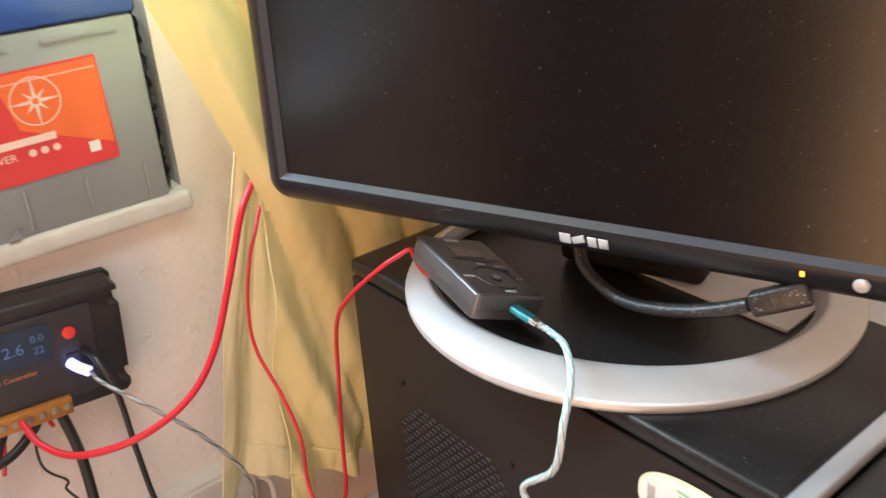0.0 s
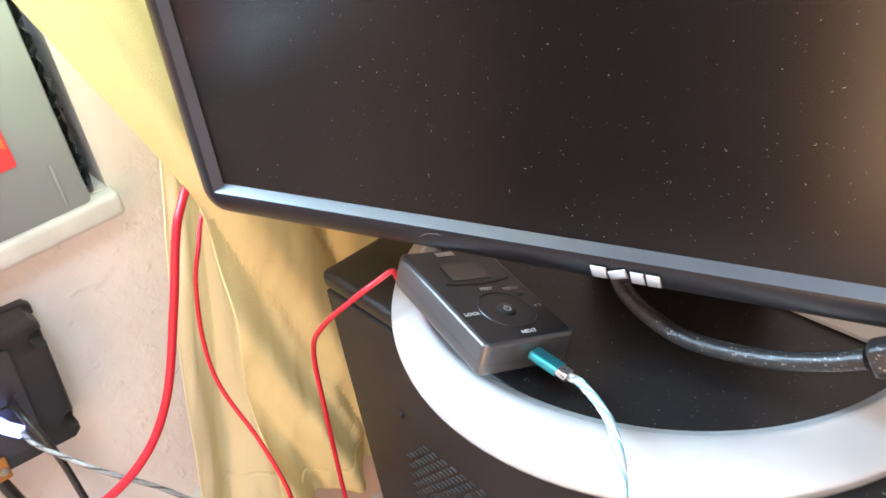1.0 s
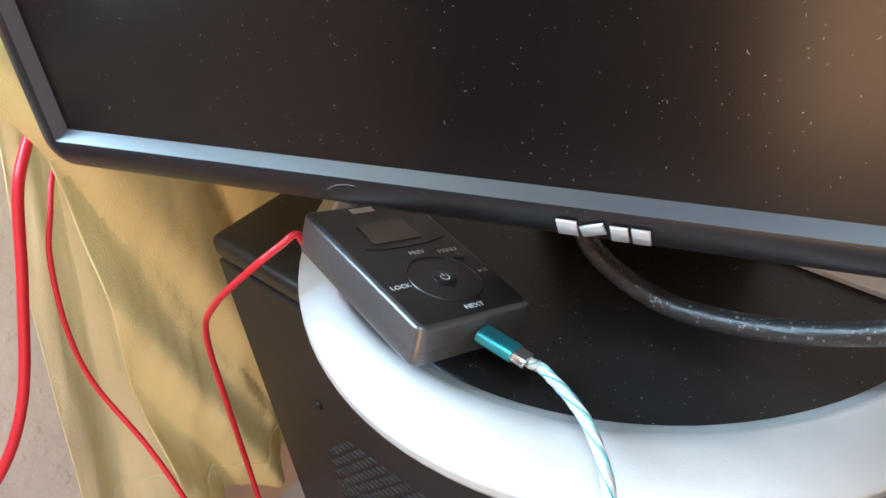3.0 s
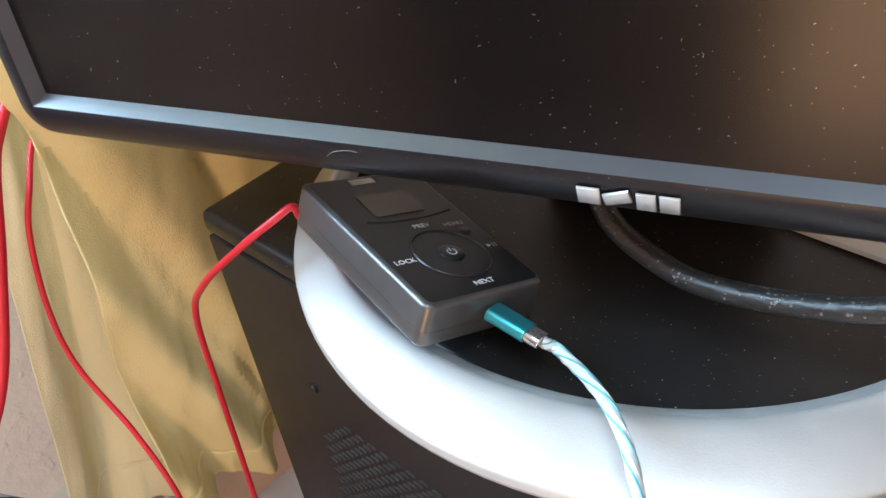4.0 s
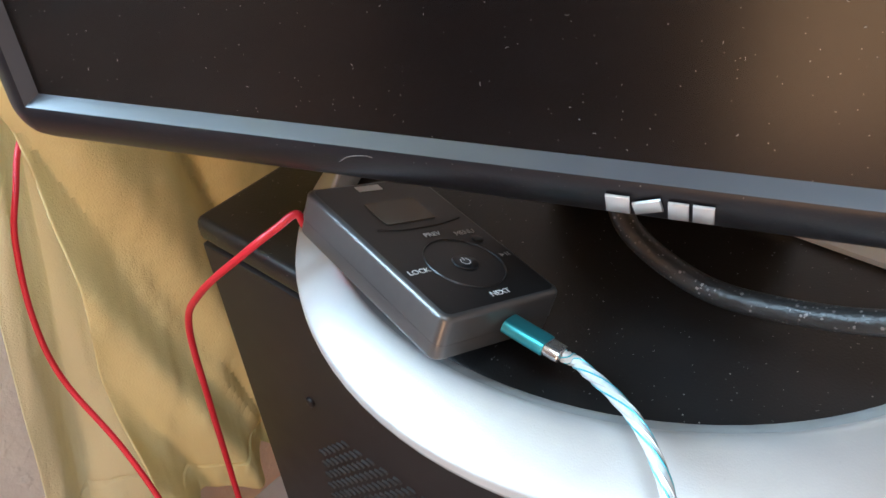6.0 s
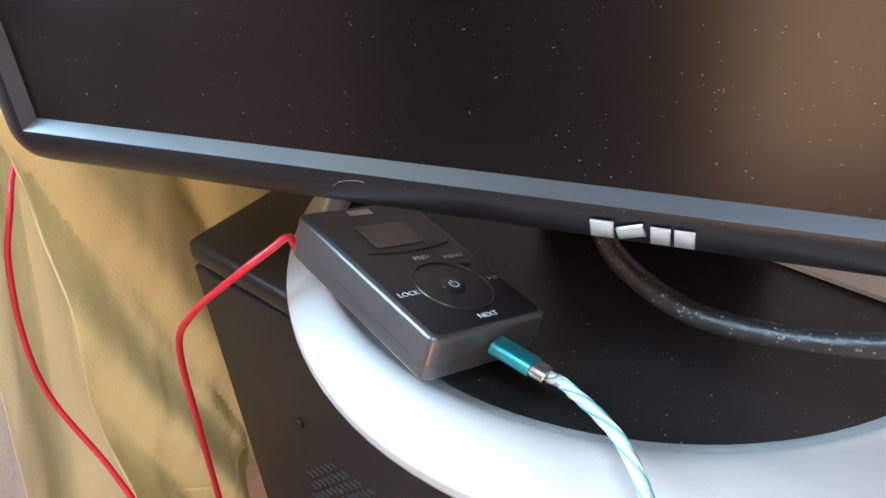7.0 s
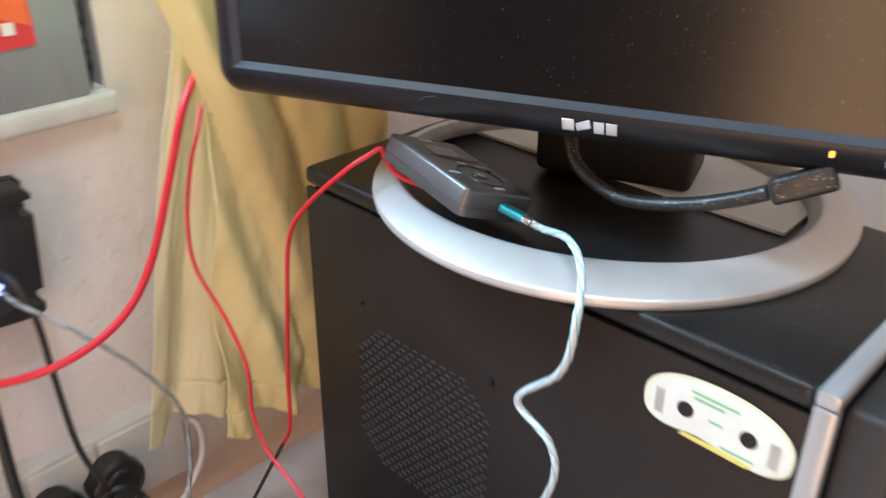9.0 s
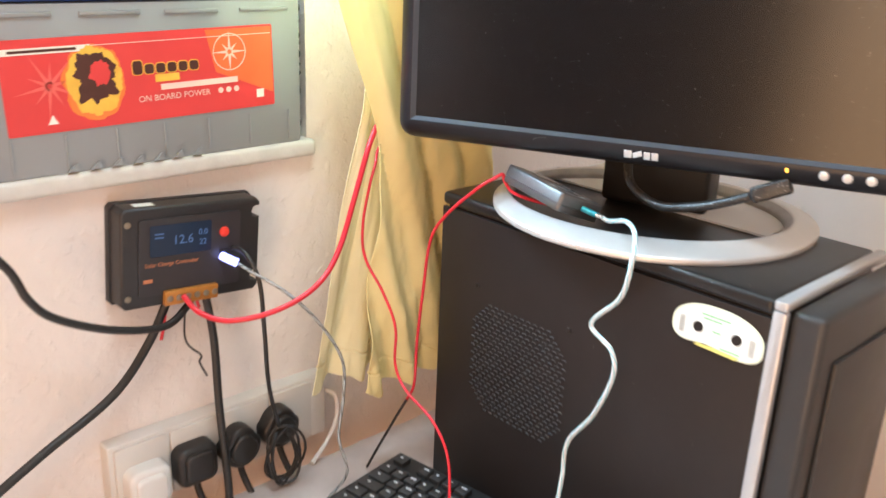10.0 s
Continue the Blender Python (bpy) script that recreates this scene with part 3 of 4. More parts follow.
part("paper_tag", box(-0.0612, -0.0572, -0.010, 0.002, 0.0001, 0.0003), PAPER, player, "scrap of white paper tag")
part("power_button", disc(0.0052, 0.0, 0.0008, bevel=0.0004, n=32), PLAYER, player)
part("menu_button", disc(0.0024, 0.0, 0.0008, -0.0125, 0.0172, bevel=0.0003), PLAYER, player)
FLATM = lambda x, y, z=0.00035, r=-90: pose(x, y, z, 0, 0, r)
lettering("caption", "LOCK", 0.0037, PRINT, player, FLATM(0.0, -0.0224, r=90))
lettering("caption", "NEXT", 0.0037, PRINT, player, FLATM(0.0205, 0.0, r=90))
lettering("caption", "PREV", 0.0037, PRINT, player, FLATM(-0.0205, 0.0, r=90))
lettering("caption", "MENU", 0.0037, PRINT, player, FLATM(-0.0182, 0.0150, r=90))
sym = bmesh.new()
for k in range(14):
    a0, a1 = radians(35 + k * 290 / 14), radians(35 + (k + 1) * 290 / 14)
    q = [(-r * math.cos(a), r * math.sin(a), 0.0009) for r, a in ((0.0022, a0), (0.0022, a1), (0.0017, a1), (0.0017, a0))]
    sym.faces.new([sym.verts.new(v) for v in q])
sym.faces.new([sym.verts.new(v) for v in ((-0.0026, -0.0003, 0.0009), (-0.0026, 0.0003, 0.0009), (-0.0005, 0.0003, 0.0009), (-0.0005, -0.0003, 0.0009))])
part("power_symbol", sym, PRINT, player, smooth=False)
pp = bmesh.new()
for q in (((0.0012, 0.0195), (-0.0012, 0.0195), (0.0, 0.0217)), ((0.0012, 0.0224), (-0.0012, 0.0224), (-0.0012, 0.0229), (0.0012, 0.0229)), ((0.0012, 0.0237), (-0.0012, 0.0237), (-0.0012, 0.0242), (0.0012, 0.0242))):
    pp.faces.new([pp.verts.new((x, y - 0.001, 0.0003)) for x, y in q])
part("play_symbol", pp, PRINT, player, smooth=False)

# ---- charging cable of the player ----
usb = root("charging_cable", pose(0, 0, 0), "clear charging cable with teal strands and a teal metal plug", "cable")
plug_at = PM @ Vector((PLEN1, 0.001, -0.0088))
d1 = (PM.to_3x3() @ Vector((1, 0.26, 0.02))).normalized()
pm = frame_of(plug_at, d1, PM.to_3x3() @ Vector((0, 1, 0)))
shell = prism(rounded(0.0058, 0.0104, 0.0027), 0.0005, 0.0175, 0.0005)
part("plug", shell, TEAL, usb, "teal anodised metal plug", m=pm @ pose(0, 0, 0, 0, 90, 0) @ pose(0, 0, 0))
part("collar", prism(rounded(0.0050, 0.0090, 0.0024), 0.0176, 0.0237, 0.0006), CHROME, usb, "clear silver collar", m=pm @ pose(0, 0, 0, 0, 90, 0))
w0 = plug_at + d1 * 0.0238
USB_PTS = [tuple(w0), tuple(w0 + d1 * 0.008), (0.250, -0.005, 0.429), (0.273, -0.024, 0.426), (0.287, -0.045, 0.410), (0.281, -0.047, 0.375), (0.250, -0.043, 0.338),
           (0.275, -0.043, 0.320), (0.281, -0.045, 0.296), (0.264, -0.045, 0.249), (0.238, -0.045, 0.207), (0.236, -0.046, 0.164), (0.238, -0.06, 0.11), (0.24, -0.09, 0.04), (0.26, -0.14, 0.024)]
part("sheath", tube(USB_PTS, 0.0022, steps=10), CLEAR_CABLE, usb, "clear plastic sheath")
for k, ph in enumerate((0.0, 0.9, 2.1, 3.0, 4.2, 5.1)):
    part("strand", tube(USB_PTS, 0.00042, n=5, steps=18, twist=(0.0020, 0.22, ph)), RING if k % 2 else STRAND, usb, "silver strand" if k % 2 else "teal strand")

# ---- red power leads ----
RED_A = [(-0.100, 0.01, 0.480), (-0.078, -0.032, 0.466), (-0.064, -0.052, 0.455), (-0.057, -0.065, 0.440), (-0.052, -0.085, 0.395), (-0.042, -0.115, 0.340), (-0.036, -0.148, 0.310), (-0.045, -0.190, 0.290), (-0.075, -0.230, 0.277), (-0.105, -0.250, 0.281), (-0.130, -0.256, 0.294)]
cable("red_cable", RED_A, 0.0031, RED, "thick red power cable running from the curtain to the controller")
cable("red_wire", [(-0.085, -0.01, 0.455), (-0.070, -0.038, 0.440), (-0.056, -0.054, 0.425), (-0.050, -0.066, 0.405), (-0.050, -0.075, 0.362), (-0.042, -0.078, 0.325), (-0.012, -0.075, 0.290), (0.010, -0.075, 0.256), (0.012, -0.076, 0.212), (0.036, -0.080, 0.190), (0.085, -0.085, 0.177), (0.115, -0.088, 0.148), (0.128, -0.095, 0.100), (0.130, -0.105, 0.066)], 0.0016, RED, "thin red wire hanging in front of the curtain")
lead = root("red_lead", pose(0, 0, 0), "thin red wire from the player joined to a black wire", "cable")
part("red_part", tube([(0.150, 0.022, 0.4135), (0.120, 0.010, 0.4165), (0.100, 0.004, 0.421), (0.090, 0.002, 0.431), (0.0885, 0.000, 0.438), (0.084, -0.007, 0.434), (0.073, -0.019, 0.423), (0.035, -0.026, 0.386), (0.010, -0.026, 0.350), (0.000, -0.026, 0.285), (-0.008, -0.026, 0.215), (-0.006, -0.03, 0.164), (-0.018, -0.03, 0.138)], 0.0018), RED, lead)
part("black_part", tube([(-0.018, -0.03, 0.138), (-0.039, -0.03, 0.102), (-0.062, -0.04, 0.05), (-0.07, -0.05, 0.023)], 0.0018), BLACK_RUBBER, lead, "black end of the wire")

# ---- battery in the niche ----
FX = WX + 0.014      # battery face
batt = root("battery", pose(FX, -0.252, WIN[2]), "grey leisure battery with blue lid and red label on the sill", "battery")
part("case", box(-0.17, 0.0, -0.172, 0.172, 0.0, 0.162, 0.004), BATTERY, batt)
part("lid", box(-0.172, 0.002, -0.174, 0.174, 0.163, 0.19, 0.004), BATTERY_LID, batt, "blue battery lid")
for k in range(4):
    part("rib", box(0.0003, 0.003, -0.16 + 0.085 * k, -0.10 + 0.085 * k, 0.150, 0.154, 0.001), BATTERY, batt)
# thin upright bars stand in for pale reflections on the case
for k in range(7):
    part("reflection_rib", box(0.0001, 0.0016, -0.150 + 0.0505 * k, -0.1475 + 0.0505 * k, 0.006, 0.040, 0.0007), BATTERY, batt)
# small wedges modelled in place of the shadow notches along the sill
for k in range(7):
    part("shadow_wedge", prism([(-0.10 + 0.022 * k, 0.0), (-0.089 + 0.022 * k, 0.0), (-0.091 + 0.022 * k, 0.007)], 0.0003, 0.004), BATTERY, batt, m=pose(0, 0, 0.003, 90, 0, 90))
LM = pose(0.0006, 0.004, 0.089, 90, 0, 90) @ pose(0, 0, 0, 0, 0, 1.2)       # x along the face, y up
label = part("label", prism(rounded(0.285, 0.088, 0.002, -0.012, 0.0), 0.0, 0.0006), RED_LABEL, batt, "red and orange printed label", m=LM)
part("orange_field", prism([(0.06, -0.002), (0.129, -0.03), (0.129, 0.042), (0.05, 0.042)], 0.0007, 0.0010), ORANGE_FIELD, label)
def patch(cx, cy, rx, ry, seed, rough):
    pts = []
    for i in range(64):
        a = 2 * math.pi * i / 64
        k = 1 + rough * noise.noise(Vector((2.2 * math.cos(a), 2.2 * math.sin(a), seed))) + 0.4 * rough * noise.noise(Vector((7 * math.cos(a), 7 * math.sin(a), seed)))
        pts.append((cx + rx * k * math.cos(a), cy + ry * k * math.sin(a)))
    return pts


part("orange_glow", prism(patch(-0.070, -0.001, 0.030, 0.036, 1.0, 0.14), 0.0007, 0.0009), ORANGE_LABEL, label)
part("yellow_patch", prism(patch(-0.069, 0.001, 0.027, 0.033, 4.0, 0.2), 0.0010, 0.0012), YELLOW_LABEL, label)
part("dark_patch", prism(patch(-0.068, 0.005, 0.021, 0.024, 9.0, 0.5), 0.0013, 0.0015), DARK_LABEL, label)
part("red_patch", prism(patch(-0.064, 0.008, 0.010, 0.012, 12.0, 0.4), 0.0016, 0.0018), RED_LABEL, label)
for k in range(6):
    h = 0.0135 if k == 0 else 0.0095
    part("dark_block", prism(rounded(0.0098, h, 0.003, -0.026 + 0.0122 * k, 0.003 + h / 2), 0.0011, 0.0014), DARK_LABEL, label)
    part("yellow_edge", prism(rounded(0.0116, h + 0.0018, 0.0034, -0.026 + 0.0122 * k, 0.003 + h / 2), 0.0007, 0.0010), YELLOW_LABEL, label)
part("yellow_patch", box(-0.008, 0.018, -0.006, 0.0015, 0.0007, 0.0011), YELLOW_LABEL, label)
part("pale_bar", box(-0.003, 0.085, -0.0145, -0.0085, 0.0011, 0.0014), PALE_LABEL, label)
lettering("caption", "ON BOARD POWER", 0.0088, PALE_LABEL, label, pose(0.012, -0.022, 0.0013))
rays = bmesh.new()
for k in range(10):
    a = 2 * math.pi * k / 10 + 0.2
    r = 0.034 if k % 2 else 0.022
    merge(rays, prism([(-0.112 + 0.003 * math.cos(a + 0.7), 0.0 + 0.003 * math.sin(a + 0.7)), (-0.112 + r * math.cos(a), r * math.sin(a)), (-0.112 + 0.003 * math.cos(a - 0.7), 0.003 * math.sin(a - 0.7))], 0.0006, 0.0009))
part("faint_star", rays, FAINT_LABEL, label)
part("address_bar", box(-0.146, -0.084, 0.0318, 0.0342, 0.0011, 0.0013), DARK_LABEL, label)
part("thin_line", box(-0.07, 0.128, 0.0345, 0.0352, 0.0011, 0.0013), PALE_LABEL, label)
for k in range(3):
    part("round_mark", disc(0.0032, 0.0011, 0.0014, 0.064 + 0.0095 * k, -0.0215, n=8), PALE_LABEL, label)
part("white_flash", prism([(-0.153, 0.030), (-0.075, 0.030), (-0.070, 0.036), (-0.153, 0.036)], 0.0007, 0.0010), STICKER_WHITE, label)
star = bmesh.new()
for k in range(8):
    a = math.pi * k / 4
    r = 0.021 if k % 2 == 0 else 0.012
    merge(star, prism([(0.077 + 0.003 * math.cos(a + 0.6), 0.018 + 0.003 * math.sin(a + 0.6)), (0.077 + r * math.cos(a), 0.018 + r * math.sin(a)), (0.077 + 0.003 * math.cos(a - 0.6), 0.018 + 0.003 * math.sin(a - 0.6))], 0.0011, 0.0014))
for k in range(40):
    a, b = 2 * math.pi * k / 40, 2 * math.pi * (k + 1) / 40
    merge(star, prism([(0.077 + 0.0195 * math.cos(a), 0.018 + 0.0195 * math.sin(a)), (0.077 + 0.0195 * math.cos(b), 0.018 + 0.0195 * math.sin(b)), (0.077 + 0.0185 * math.cos(b), 0.018 + 0.0185 * math.sin(b)), (0.077 + 0.0185 * math.cos(a), 0.018 + 0.0185 * math.sin(a))], 0.0011, 0.0014))
part("compass_star", star, PALE_LABEL, label)
part("small_mark", box(0.108, 0.117, -0.034, -0.025, 0.0007, 0.0011), STICKER_WHITE, label)
part("small_mark", prism([(-0.118, -0.036), (-0.108, -0.036), (-0.113, -0.027)], 0.0007, 0.0011), STICKER_WHITE, label)
tagged(part("window_sill", box(WX + 0.0005, WX + 0.017, WIN[0] - 0.02, WIN[1] + 0.003, WIN[2] - 0.019, WIN[2] + 0.001, 0.005, 3), LEDGE), "pale painted nosing of the window sill", "sill", kind="structure")

# crumpled film added to fill the dark gap between battery and reveal
bag = bmesh.new()
rows = []
for j in range(41):
    z = 0.438 + 0.19 * j / 40
    rows.append([bag.verts.new((WX - 0.045 + 0.046 * i / 12 + 0.004 * noise.noise(Vector((i * 0.7, j * 0.6, 3))), -0.0735 + 0.0065 * noise.noise(Vector((i * 0.9, j * 0.8, 7))), z)) for i in range(13)])
for a, b in zip(rows, rows[1:]):
    for i in range(12):
        bag.faces.new((a[i], a[i + 1], b[i + 1], b[i]))
crumple = tagged(part("plastic_sheet", bag, BAG, smooth=False), "crumpled black plastic added in the dark gap beside the battery", "plastic sheet")
crumple.modifiers.new("thick", "SOLIDIFY").thickness = 0.0006

# ---- charge controller ----
CM = pose(WX + 0.001, -0.236, 0.335, 90, 0, 90) @ pose(0, 0, 0, 0, 0, -4.5)       # x along the wall, y up, z out of the wall
ctrl = root("charge_controller", CM, "black solar charge controller with a lit display on the wall", "charge controller")


def notched(x0, x1, y0, y1, r, bites):
    """An outline with chamfered corners and round bites out of its right edge."""
    pts = [(x0 + r, y0), (x1 - r, y0), (x1, y0 + r)]
    for cy, d in bites:
        pts.append((x1, cy - d))
        pts += [(x1 - 0.004 - d * 0.9 * math.cos(a), cy + d * math.sin(a)) for a in [radians(v) for v in (-80, -45, 0, 45, 80)]]
        pts.append((x1, cy + d))
    return pts + [(x1, y1 - r), (x1 - r, y1), (x0 + r, y1), (x0, y1 - r), (x0, y0 + r)]


part("back_plate", prism(notched(-0.083, 0.084, -0.054, 0.057, 0.004, ((-0.036, 0.006), (0.040, 0.006))), 0.0, 0.008, 0.001), CTRL, ctrl)
part("housing", prism(notched(-0.081, 0.081, -0.053, 0.056, 0.005, ((-0.036, 0.0065), (0.040, 0.0065))), 0.0083, 0.034, 0.003, 3), CTRL, ctrl)
part("face_plate", prism(rounded(0.118, 0.084, 0.004, -0.004, 0.002), 0.0345, 0.0362), CTRL_FACE, ctrl)
disp = part("display", prism(rounded(0.070, 0.034, 0.002, -0.016, 0.020), 0.0364, 0.0372), CTRL_LCD, ctrl, "lit blue display")
lettering("digits", "12.6", 0.014, DIGIT, disp, pose(-0.014, 0.019, 0.0375))
lettering("digits", "0.0", 0.009, DIGIT, disp, pose(0.009, 0.025, 0.0375))
lettering("digits", "22", 0.009, DIGIT, disp, pose(0.009, 0.014, 0.0375))
part("digit_bar", box(-0.046, -0.036, 0.027, 0.0283, 0.0373, 0.0375), DIGIT, disp)
part("digit_bar", box(-0.046, -0.036, 0.023, 0.0243, 0.0373, 0.0375), DIGIT, disp)
lettering("caption", "Solar Charge Controller", 0.0062, ORANGE_PRINT, ctrl, pose(-0.026, -0.006, 0.0365))
part("print_bar", box(-0.058, -0.048, -0.025, -0.021, 0.0363, 0.0365), ORANGE_PRINT, ctrl)
part("red_button", disc(0.0055, 0.0364, 0.0395, 0.0345, 0.022, bevel=0.0012), RED_BUTTON, ctrl, "round red button")
for sx, sy in ((-0.074, 0.040), (-0.074, -0.040), (0.072, 0.048)):
    part("screw", disc(0.0035, 0.0345 if sx < 0 else 0.0125, 0.036 if sx < 0 else 0.015, sx, sy, bevel=0.0008), SCREW, ctrl)
block = part("terminal_block", box(-0.036, 0.026, -0.052, -0.036, 0.0345, 0.042, 0.001), TERMINAL, ctrl, "orange screw terminal block")
for k in range(6):
    part("terminal_screw", disc(0.0035, 0.0422, 0.0435, -0.031 + 0.0105 * k, -0.044, bevel=0.0005), SCREW, block)
part("paper_sticker", box(-0.062, -0.040, 0.0561, 0.0563, 0.014, 0.026), STICKER_WHITE, ctrl)
part("usb_port", box(0.030, 0.048, -0.014, 0.002, 0.0345, 0.038, 0.001), CTRL, ctrl)

# ---- cables at the controller ----
led = root("light_up_cable", pose(0, 0, 0), "clear charging cable with a glowing blue plug", "cable")
part("glow_tip", tube([(-0.134, -0.206, 0.328), (-0.126, -0.203, 0.326), (-0.118, -0.196, 0.322)], 0.0046, steps=3), BLUE_GLOW, led, "glowing blue-white plug")
LED_PTS = [(-0.118, -0.196, 0.322), (-0.100, -0.192, 0.317), (-0.066, -0.168, 0.297), (-0.052, -0.136, 0.258), (-0.045, -0.108, 0.205), (-0.045, -0.106, 0.155), (-0.042, -0.115, 0.105), (-0.030, -0.112, 0.062), (-0.045, -0.13, 0.024)]
part("sheath", tube(LED_PTS, 0.0018), GREY_SHEATH, led, "grey translucent sheath")
for ph in (0.0, 3.14):
    part("strand", tube(LED_PTS, 0.0007, n=6, steps=14, twist=(0.0013, 0.5, ph)), BLACK_RUBBER, led, "dark strand")
cable("black_power_cable", [(-0.12, -0.50, 0.45), (-0.12, -0.434, 0.375), (-0.12, -0.415, 0.334), (-0.12, -0.392, 0.308), (-0.12, -0.339, 0.281), (-0.125, -0.283, 0.267), (-0.138, -0.250, 0.276), (-0.14, -0.240, 0.290)], 0.0042, BLACK_RUBBER, "thick black power cable to the controller")
cable("black_power_cable", [(-0.13, -0.50, 0.115), (-0.13, -0.461, 0.138), (-0.135, -0.413, 0.161), (-0.14, -0.338, 0.197), (-0.145, -0.293, 0.242), (-0.143, -0.266, 0.292)], 0.0048, BLACK_RUBBER, "sleeved black power cable to the controller")
cable("red_wire", [(-0.14, -0.280, 0.245), (-0.142, -0.274, 0.265), (-0.142, -0.270, 0.292)], 0.0018, RED, "short red wire in the terminal block")
cable("red_wire", [(-0.143, -0.232, 0.270), (-0.1425, -0.235, 0.281), (-0.142, -0.236, 0.293)], 0.0018, RED, "short red wire in the terminal block")
cable("black_wire", [(-0.143, -0.246, 0.292), (-0.145, -0.25, 0.236), (-0.14, -0.235, 0.213), (-0.138, -0.238, 0.206), (-0.14, -0.229, 0.185)], 0.0012, BLACK_RUBBER, "thin loose black wire hanging free")
cable("black_power_cable", [(-0.143, -0.225, 0.292), (-0.14, -0.218, 0.228), (-0.13, -0.221, 0.146), (-0.115, -0.223, 0.06), (-0.11, -0.225, 0.026)], 0.0048, BLACK_RUBBER, "black mains cable hanging down the wall")
cable("black_wire", [(-0.135, -0.192, 0.334), (-0.110, -0.190, 0.333), (-0.092, -0.185, 0.305), (-0.088, -0.183, 0.245), (-0.095, -0.175, 0.17), (-0.112, -0.150, 0.09)], 0.0026, BLACK_RUBBER, "black lead from the controller's port")

# ---- socket strip ----
SM = pose(WX, -0.2, 0.082, 90, 0, 90)
strip = root("socket_strip", SM, "white wall socket strip full of plugs", "socket")
part("back_box", prism(rounded(0.29, 0.088, 0.003), 0.0, 0.020, 0.002), SOCKET, strip)
for k in range(4):
    part("socket_plate", prism(rounded(0.062, 0.080, 0.003, -0.108 + 0.066 * k, 0.0), 0.0205, 0.0245, 0.0012), SOCKET, strip)
part("switch_plate", prism(rounded(0.022, 0.080, 0.003, 0.131, 0.0), 0.0205, 0.0245, 0.0012), SOCKET, strip)


def mains_plug(mat, label, cy, cz, r):
    ob = root("mains_plug", SM @ pose(cy, cz, 0.0248), label, "plug", group="plugs in the socket strip")
    out = [(0.026 * math.cos(a) * (0.86 if math.sin(a) > 0.3 else 1), 0.027 * math.sin(a)) for a in [2 * math.pi * i / 28 for i in range(28)]] if r else rounded(0.05, 0.05, 0.012)
    part("body", prism(out, 0.0, 0.021, 0.006, 3), mat, ob)
    part("grip", prism([(x * 0.72, y * 0.72) for x, y in out], 0.0205, 0.026, 0.004, 3), mat, ob)
    part("cord", tube([(0, -0.022, 0.010), (0, -0.032, 0.012), (0.002, -0.045, 0.016), (0.004, -0.062, 0.030)], 0.0042), mat, ob)
    return ob


mains_plug(PLUG_WHITE, "white mains plug in the socket strip", -0.108, -0.010, False)
mains_plug(PLUG_BLACK, "square black mains plug in the socket strip", -0.050, -0.004, False)
mains_plug(PLUG_BLACK, "black mains plug in the socket strip", 0.008, -0.004, True)
mains_plug(PLUG_BLACK, "round black mains plug in the socket strip", 0.064, 0.002, True)
coil = bmesh.new()
for k in range(5):
    pts = []
    for i in range(17):
        a = 2 * math.pi * i / 16
        pts.append((-0.105 + 0.006 * math.sin(2 * a + k), -0.152 + (0.021 + 0.003 * math.sin(k * 2.1)) * math.cos(a) + 0.005 * math.sin(k * 1.7), 0.065 + (0.036 + 0.004 * math.cos(k * 1.3)) * math.sin(a)))
    tube(pts, 0.0017, n=6, steps=3, bm=coil)
tagged(part("coiled_cable", coil, BLACK_RUBBER), "bundle of thin black cable hanging at the sockets", "cable")
cable("white_cable", [(-0.166, -0.058, 0.090), (-0.158, -0.050, 0.096), (-0.145, -0.044, 0.090), (-0.135, -0.050, 0.066), (-0.13, -0.070, 0.04), (-0.12, -0.10, 0.0245)], 0.0032, PLUG_WHITE, "white mains cable beside the socket strip")

# ---- sticker on the tower ----
SO = pose(0.352, -0.0012, 0.352, 90, 0, 0)
stick = root("sticker", SO, "cream bean-shaped sticker on the side of the tower", "sticker")
bean = []
for i in range(48):
    a = 2 * math.pi * i / 48
    x, y = 0.044 * math.copysign(abs(math.cos(a)) ** 0.75, math.cos(a)), 0.021 * math.copysign(abs(math.sin(a)) ** 0.75, math.sin(a))
    bean.append((x, y + 0.004 * math.cos(x / 0.044 * 1.5) - (0.005 if y < 0 else 0.0) * math.exp(-((x + 0.008) / 0.02) ** 2) * -1))
part("backing", prism(bean, 0.0, 0.0003), STICKER, stick)
part("white_field", prism([(x * 0.95, y * 0.91) for x, y in bean], 0.0004, 0.0006), STICKER_WHITE, stick)
for x in (-0.018, 0.019):
    part("dark_spot", disc(0.0050, 0.0007, 0.0009, x, 0.002, n=14), CASE, stick)
for x0, x1, y in ((-0.016, 0.012, 0.0155), (-0.014, 0.004, 0.012), (-0.004, 0.004, 0.002), (0.005, 0.024, -0.011)):
    part("print_bar", box(x0, x1, y - 0.0008, y + 0.0008, 0.0007, 0.0009), STICKER_GREEN, stick)

part("yellow_edge", prism([(-0.020, -0.0155), (0.020, -0.0165), (0.024, -0.0135), (0.0, -0.0125), (-0.018, -0.0130)], 0.0007, 0.0009), STICKER_YELLOW, stick)
for k in range(7):
    part("small_mark", box(-0.0365 + 0.0008 * k, -0.0361 + 0.0008 * k, -0.008, 0.009 - 0.001 * (k % 3), 0.0007, 0.0009), STICKER_GREY, stick)
    part("small_mark", box(0.0310 + 0.0008 * k, 0.0314 + 0.0008 * k, -0.009 + 0.001 * (k % 2), 0.007, 0.0007, 0.0009), STICKER_GREY, stick)

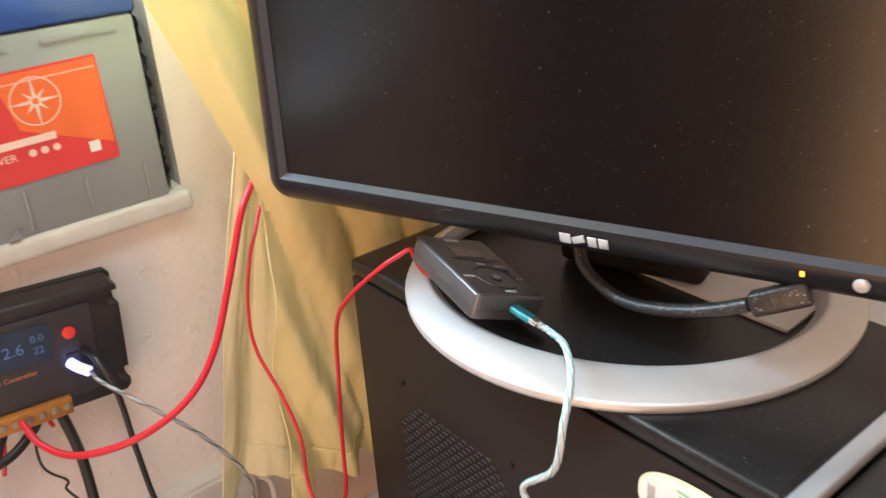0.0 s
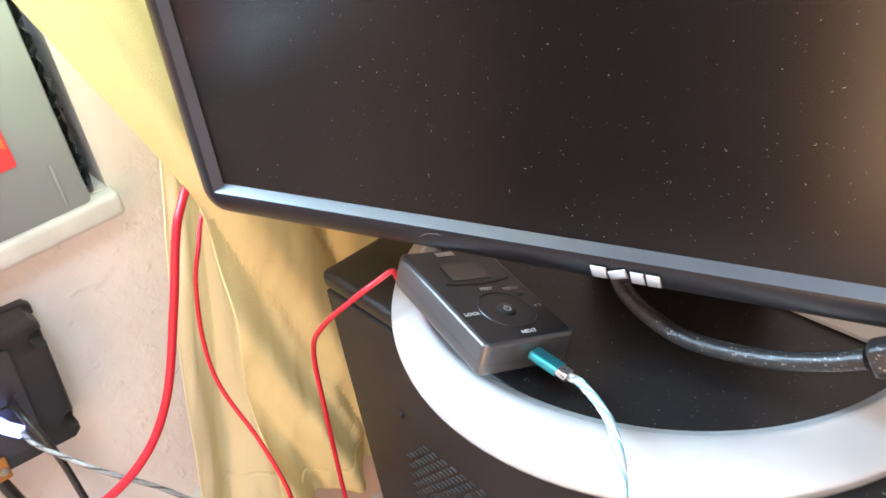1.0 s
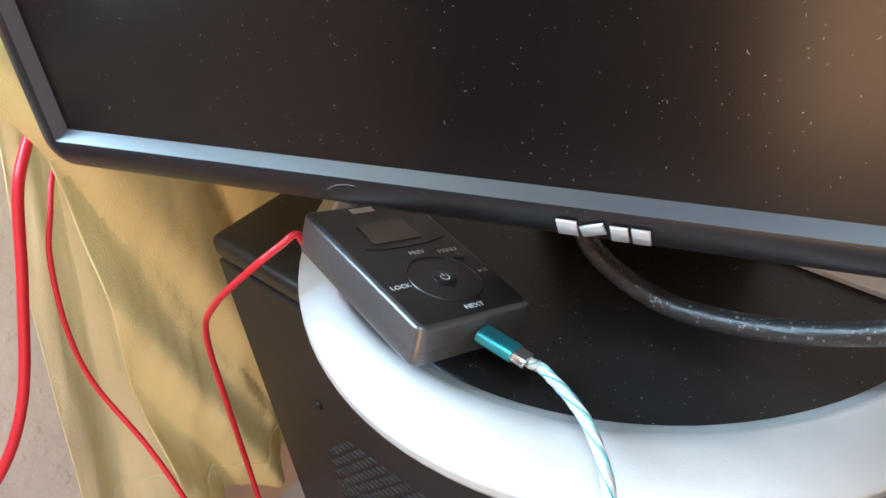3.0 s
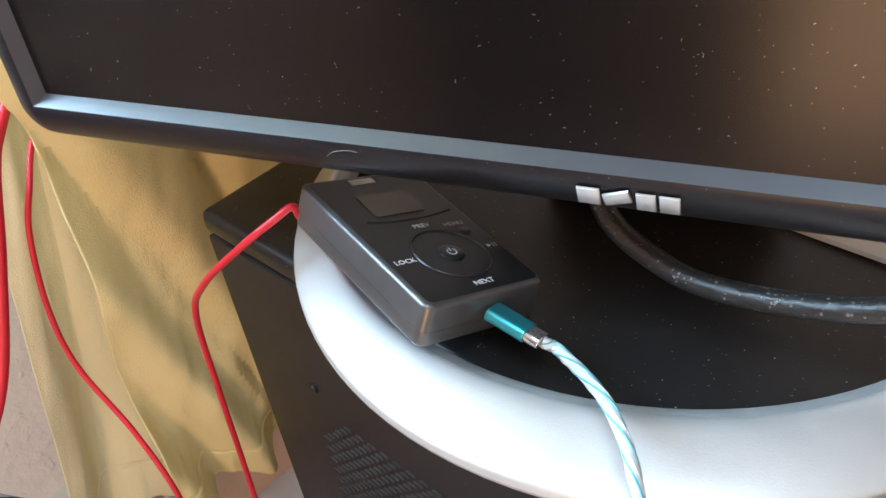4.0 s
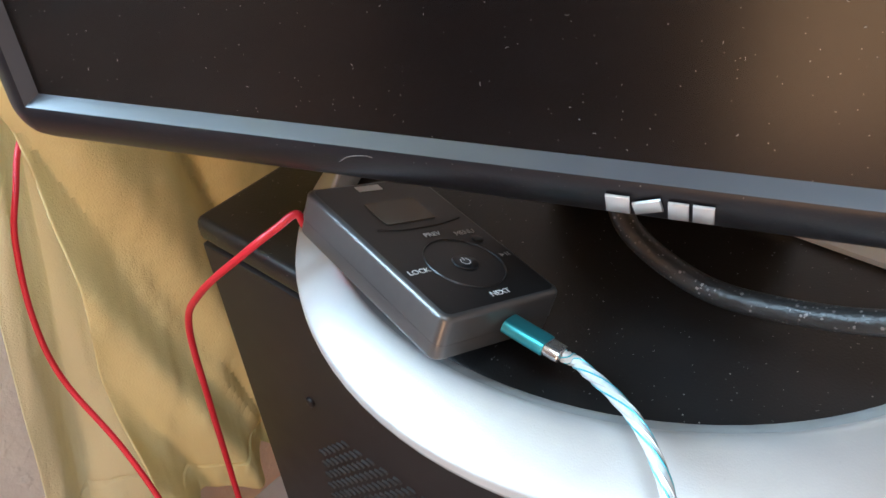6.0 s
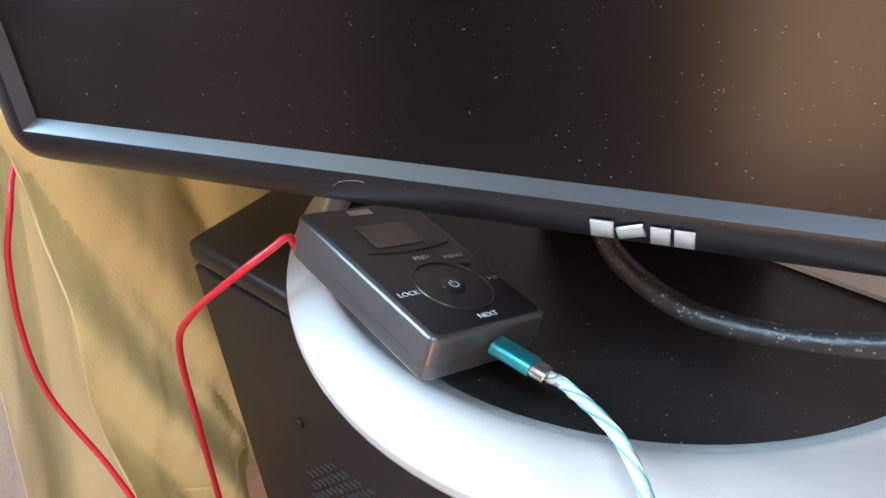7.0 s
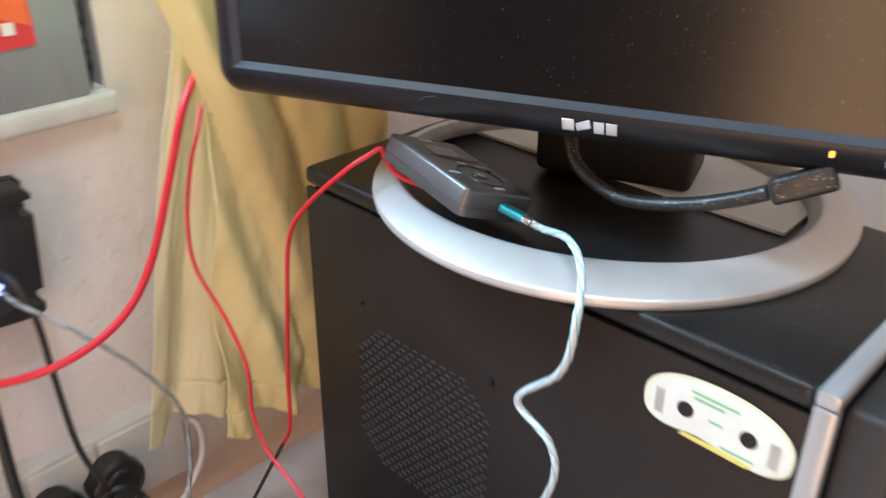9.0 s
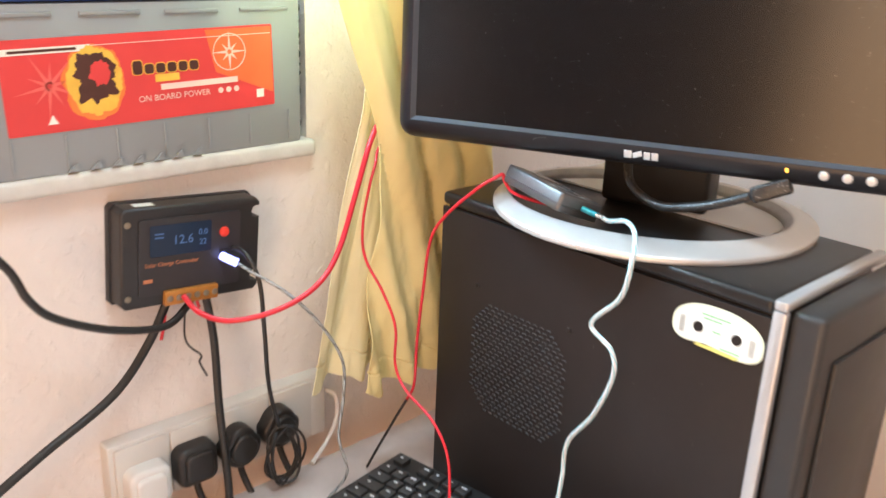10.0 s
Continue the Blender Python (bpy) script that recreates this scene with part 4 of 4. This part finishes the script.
# ---- keyboard ----
KM = pose(-0.033, -0.026, DESK_Z, 0, 0, 8.5)
kb = root("keyboard", KM, "black computer keyboard with white legends", "keyboard")
part("case", box(0.0, 0.44, -0.155, 0.0, 0.004, 0.036, 0.005, 3), KEYB, kb)
for x in (0.04, 0.40):
    part("foot", box(x - 0.015, x + 0.015, -0.02, -0.01, 0.0, 0.005, 0.001), KEYB, kb)


def keycap(x, y, w, d, z, legend):
    ob = part("key", prism(rounded(w, d, 0.0018), 0.0, 0.006, 0.0012), KEY, kb, m=pose(x, y, z))
    if legend:
        part("legend", box(-w * 0.22, -w * 0.22 + legend, d * 0.05, d * 0.05 + 0.0022, 0.0061, 0.0063), PRINT, ob)


for row in range(6):
    y = -0.020 - (0.0 if row == 0 else 0.006) - 0.019 * row
    x = 0.012
    first = (0.016, 0.016, 0.025, 0.030, 0.022, 0.024)[row]
    k = 0
    while x < 0.42:
        w = first if k == 0 else 0.016
        if not (row == 0 and k in (1, 6, 11)):
            keycap(x + w / 2, y, w, 0.016, 0.0365, 0.004 + 0.002 * ((k * 7 + row * 3) % 3))
        x += w + 0.003
        k += 1

# ---- honeycomb vent and screws of the side panel ----
vent = []
for i in range(-8, 9):
    for j in range(-14, 15):
        x = i * 0.0094 + (0.0047 if j % 2 else 0)
        z = j * 0.0050
        if abs(x) < 0.066 and abs(z) < 0.067 and abs(x) + abs(z) < 0.108:
            vent.append((0.125 + x, 0.222 + z))
vm = bmesh.new()
for x, z in vent:
    rim = [(x + 0.0034 * math.cos(a), z - DESK_Z + 0.0015 * math.sin(a)) for a in [math.pi * k / 4 for k in range(8)]]
    outer = [vm.verts.new((p, -0.0002, q)) for p, q in rim]
    inner = [vm.verts.new((x + (p - x) * 0.8, -0.0012, z - DESK_Z - 0.0006 + (q - z + DESK_Z) * 0.8)) for p, q in rim]
    for k in range(8):
        vm.faces.new((outer[k], outer[(k + 1) % 8], inner[(k + 1) % 8], inner[k]))
    vm.faces.new(inner)
tagged(part("vent_grille", vm, HOLE, tower, "field of small slotted vent holes", smooth=False), kind="stuff")
for x, z in ((0.061, 0.305), (0.193, 0.298)):
    part("screw", disc(0.0030, 0.0, 0.002, bevel=0.0008), CASE, tower, m=pose(x, -0.0001, z - DESK_Z, 90, 0, 0))
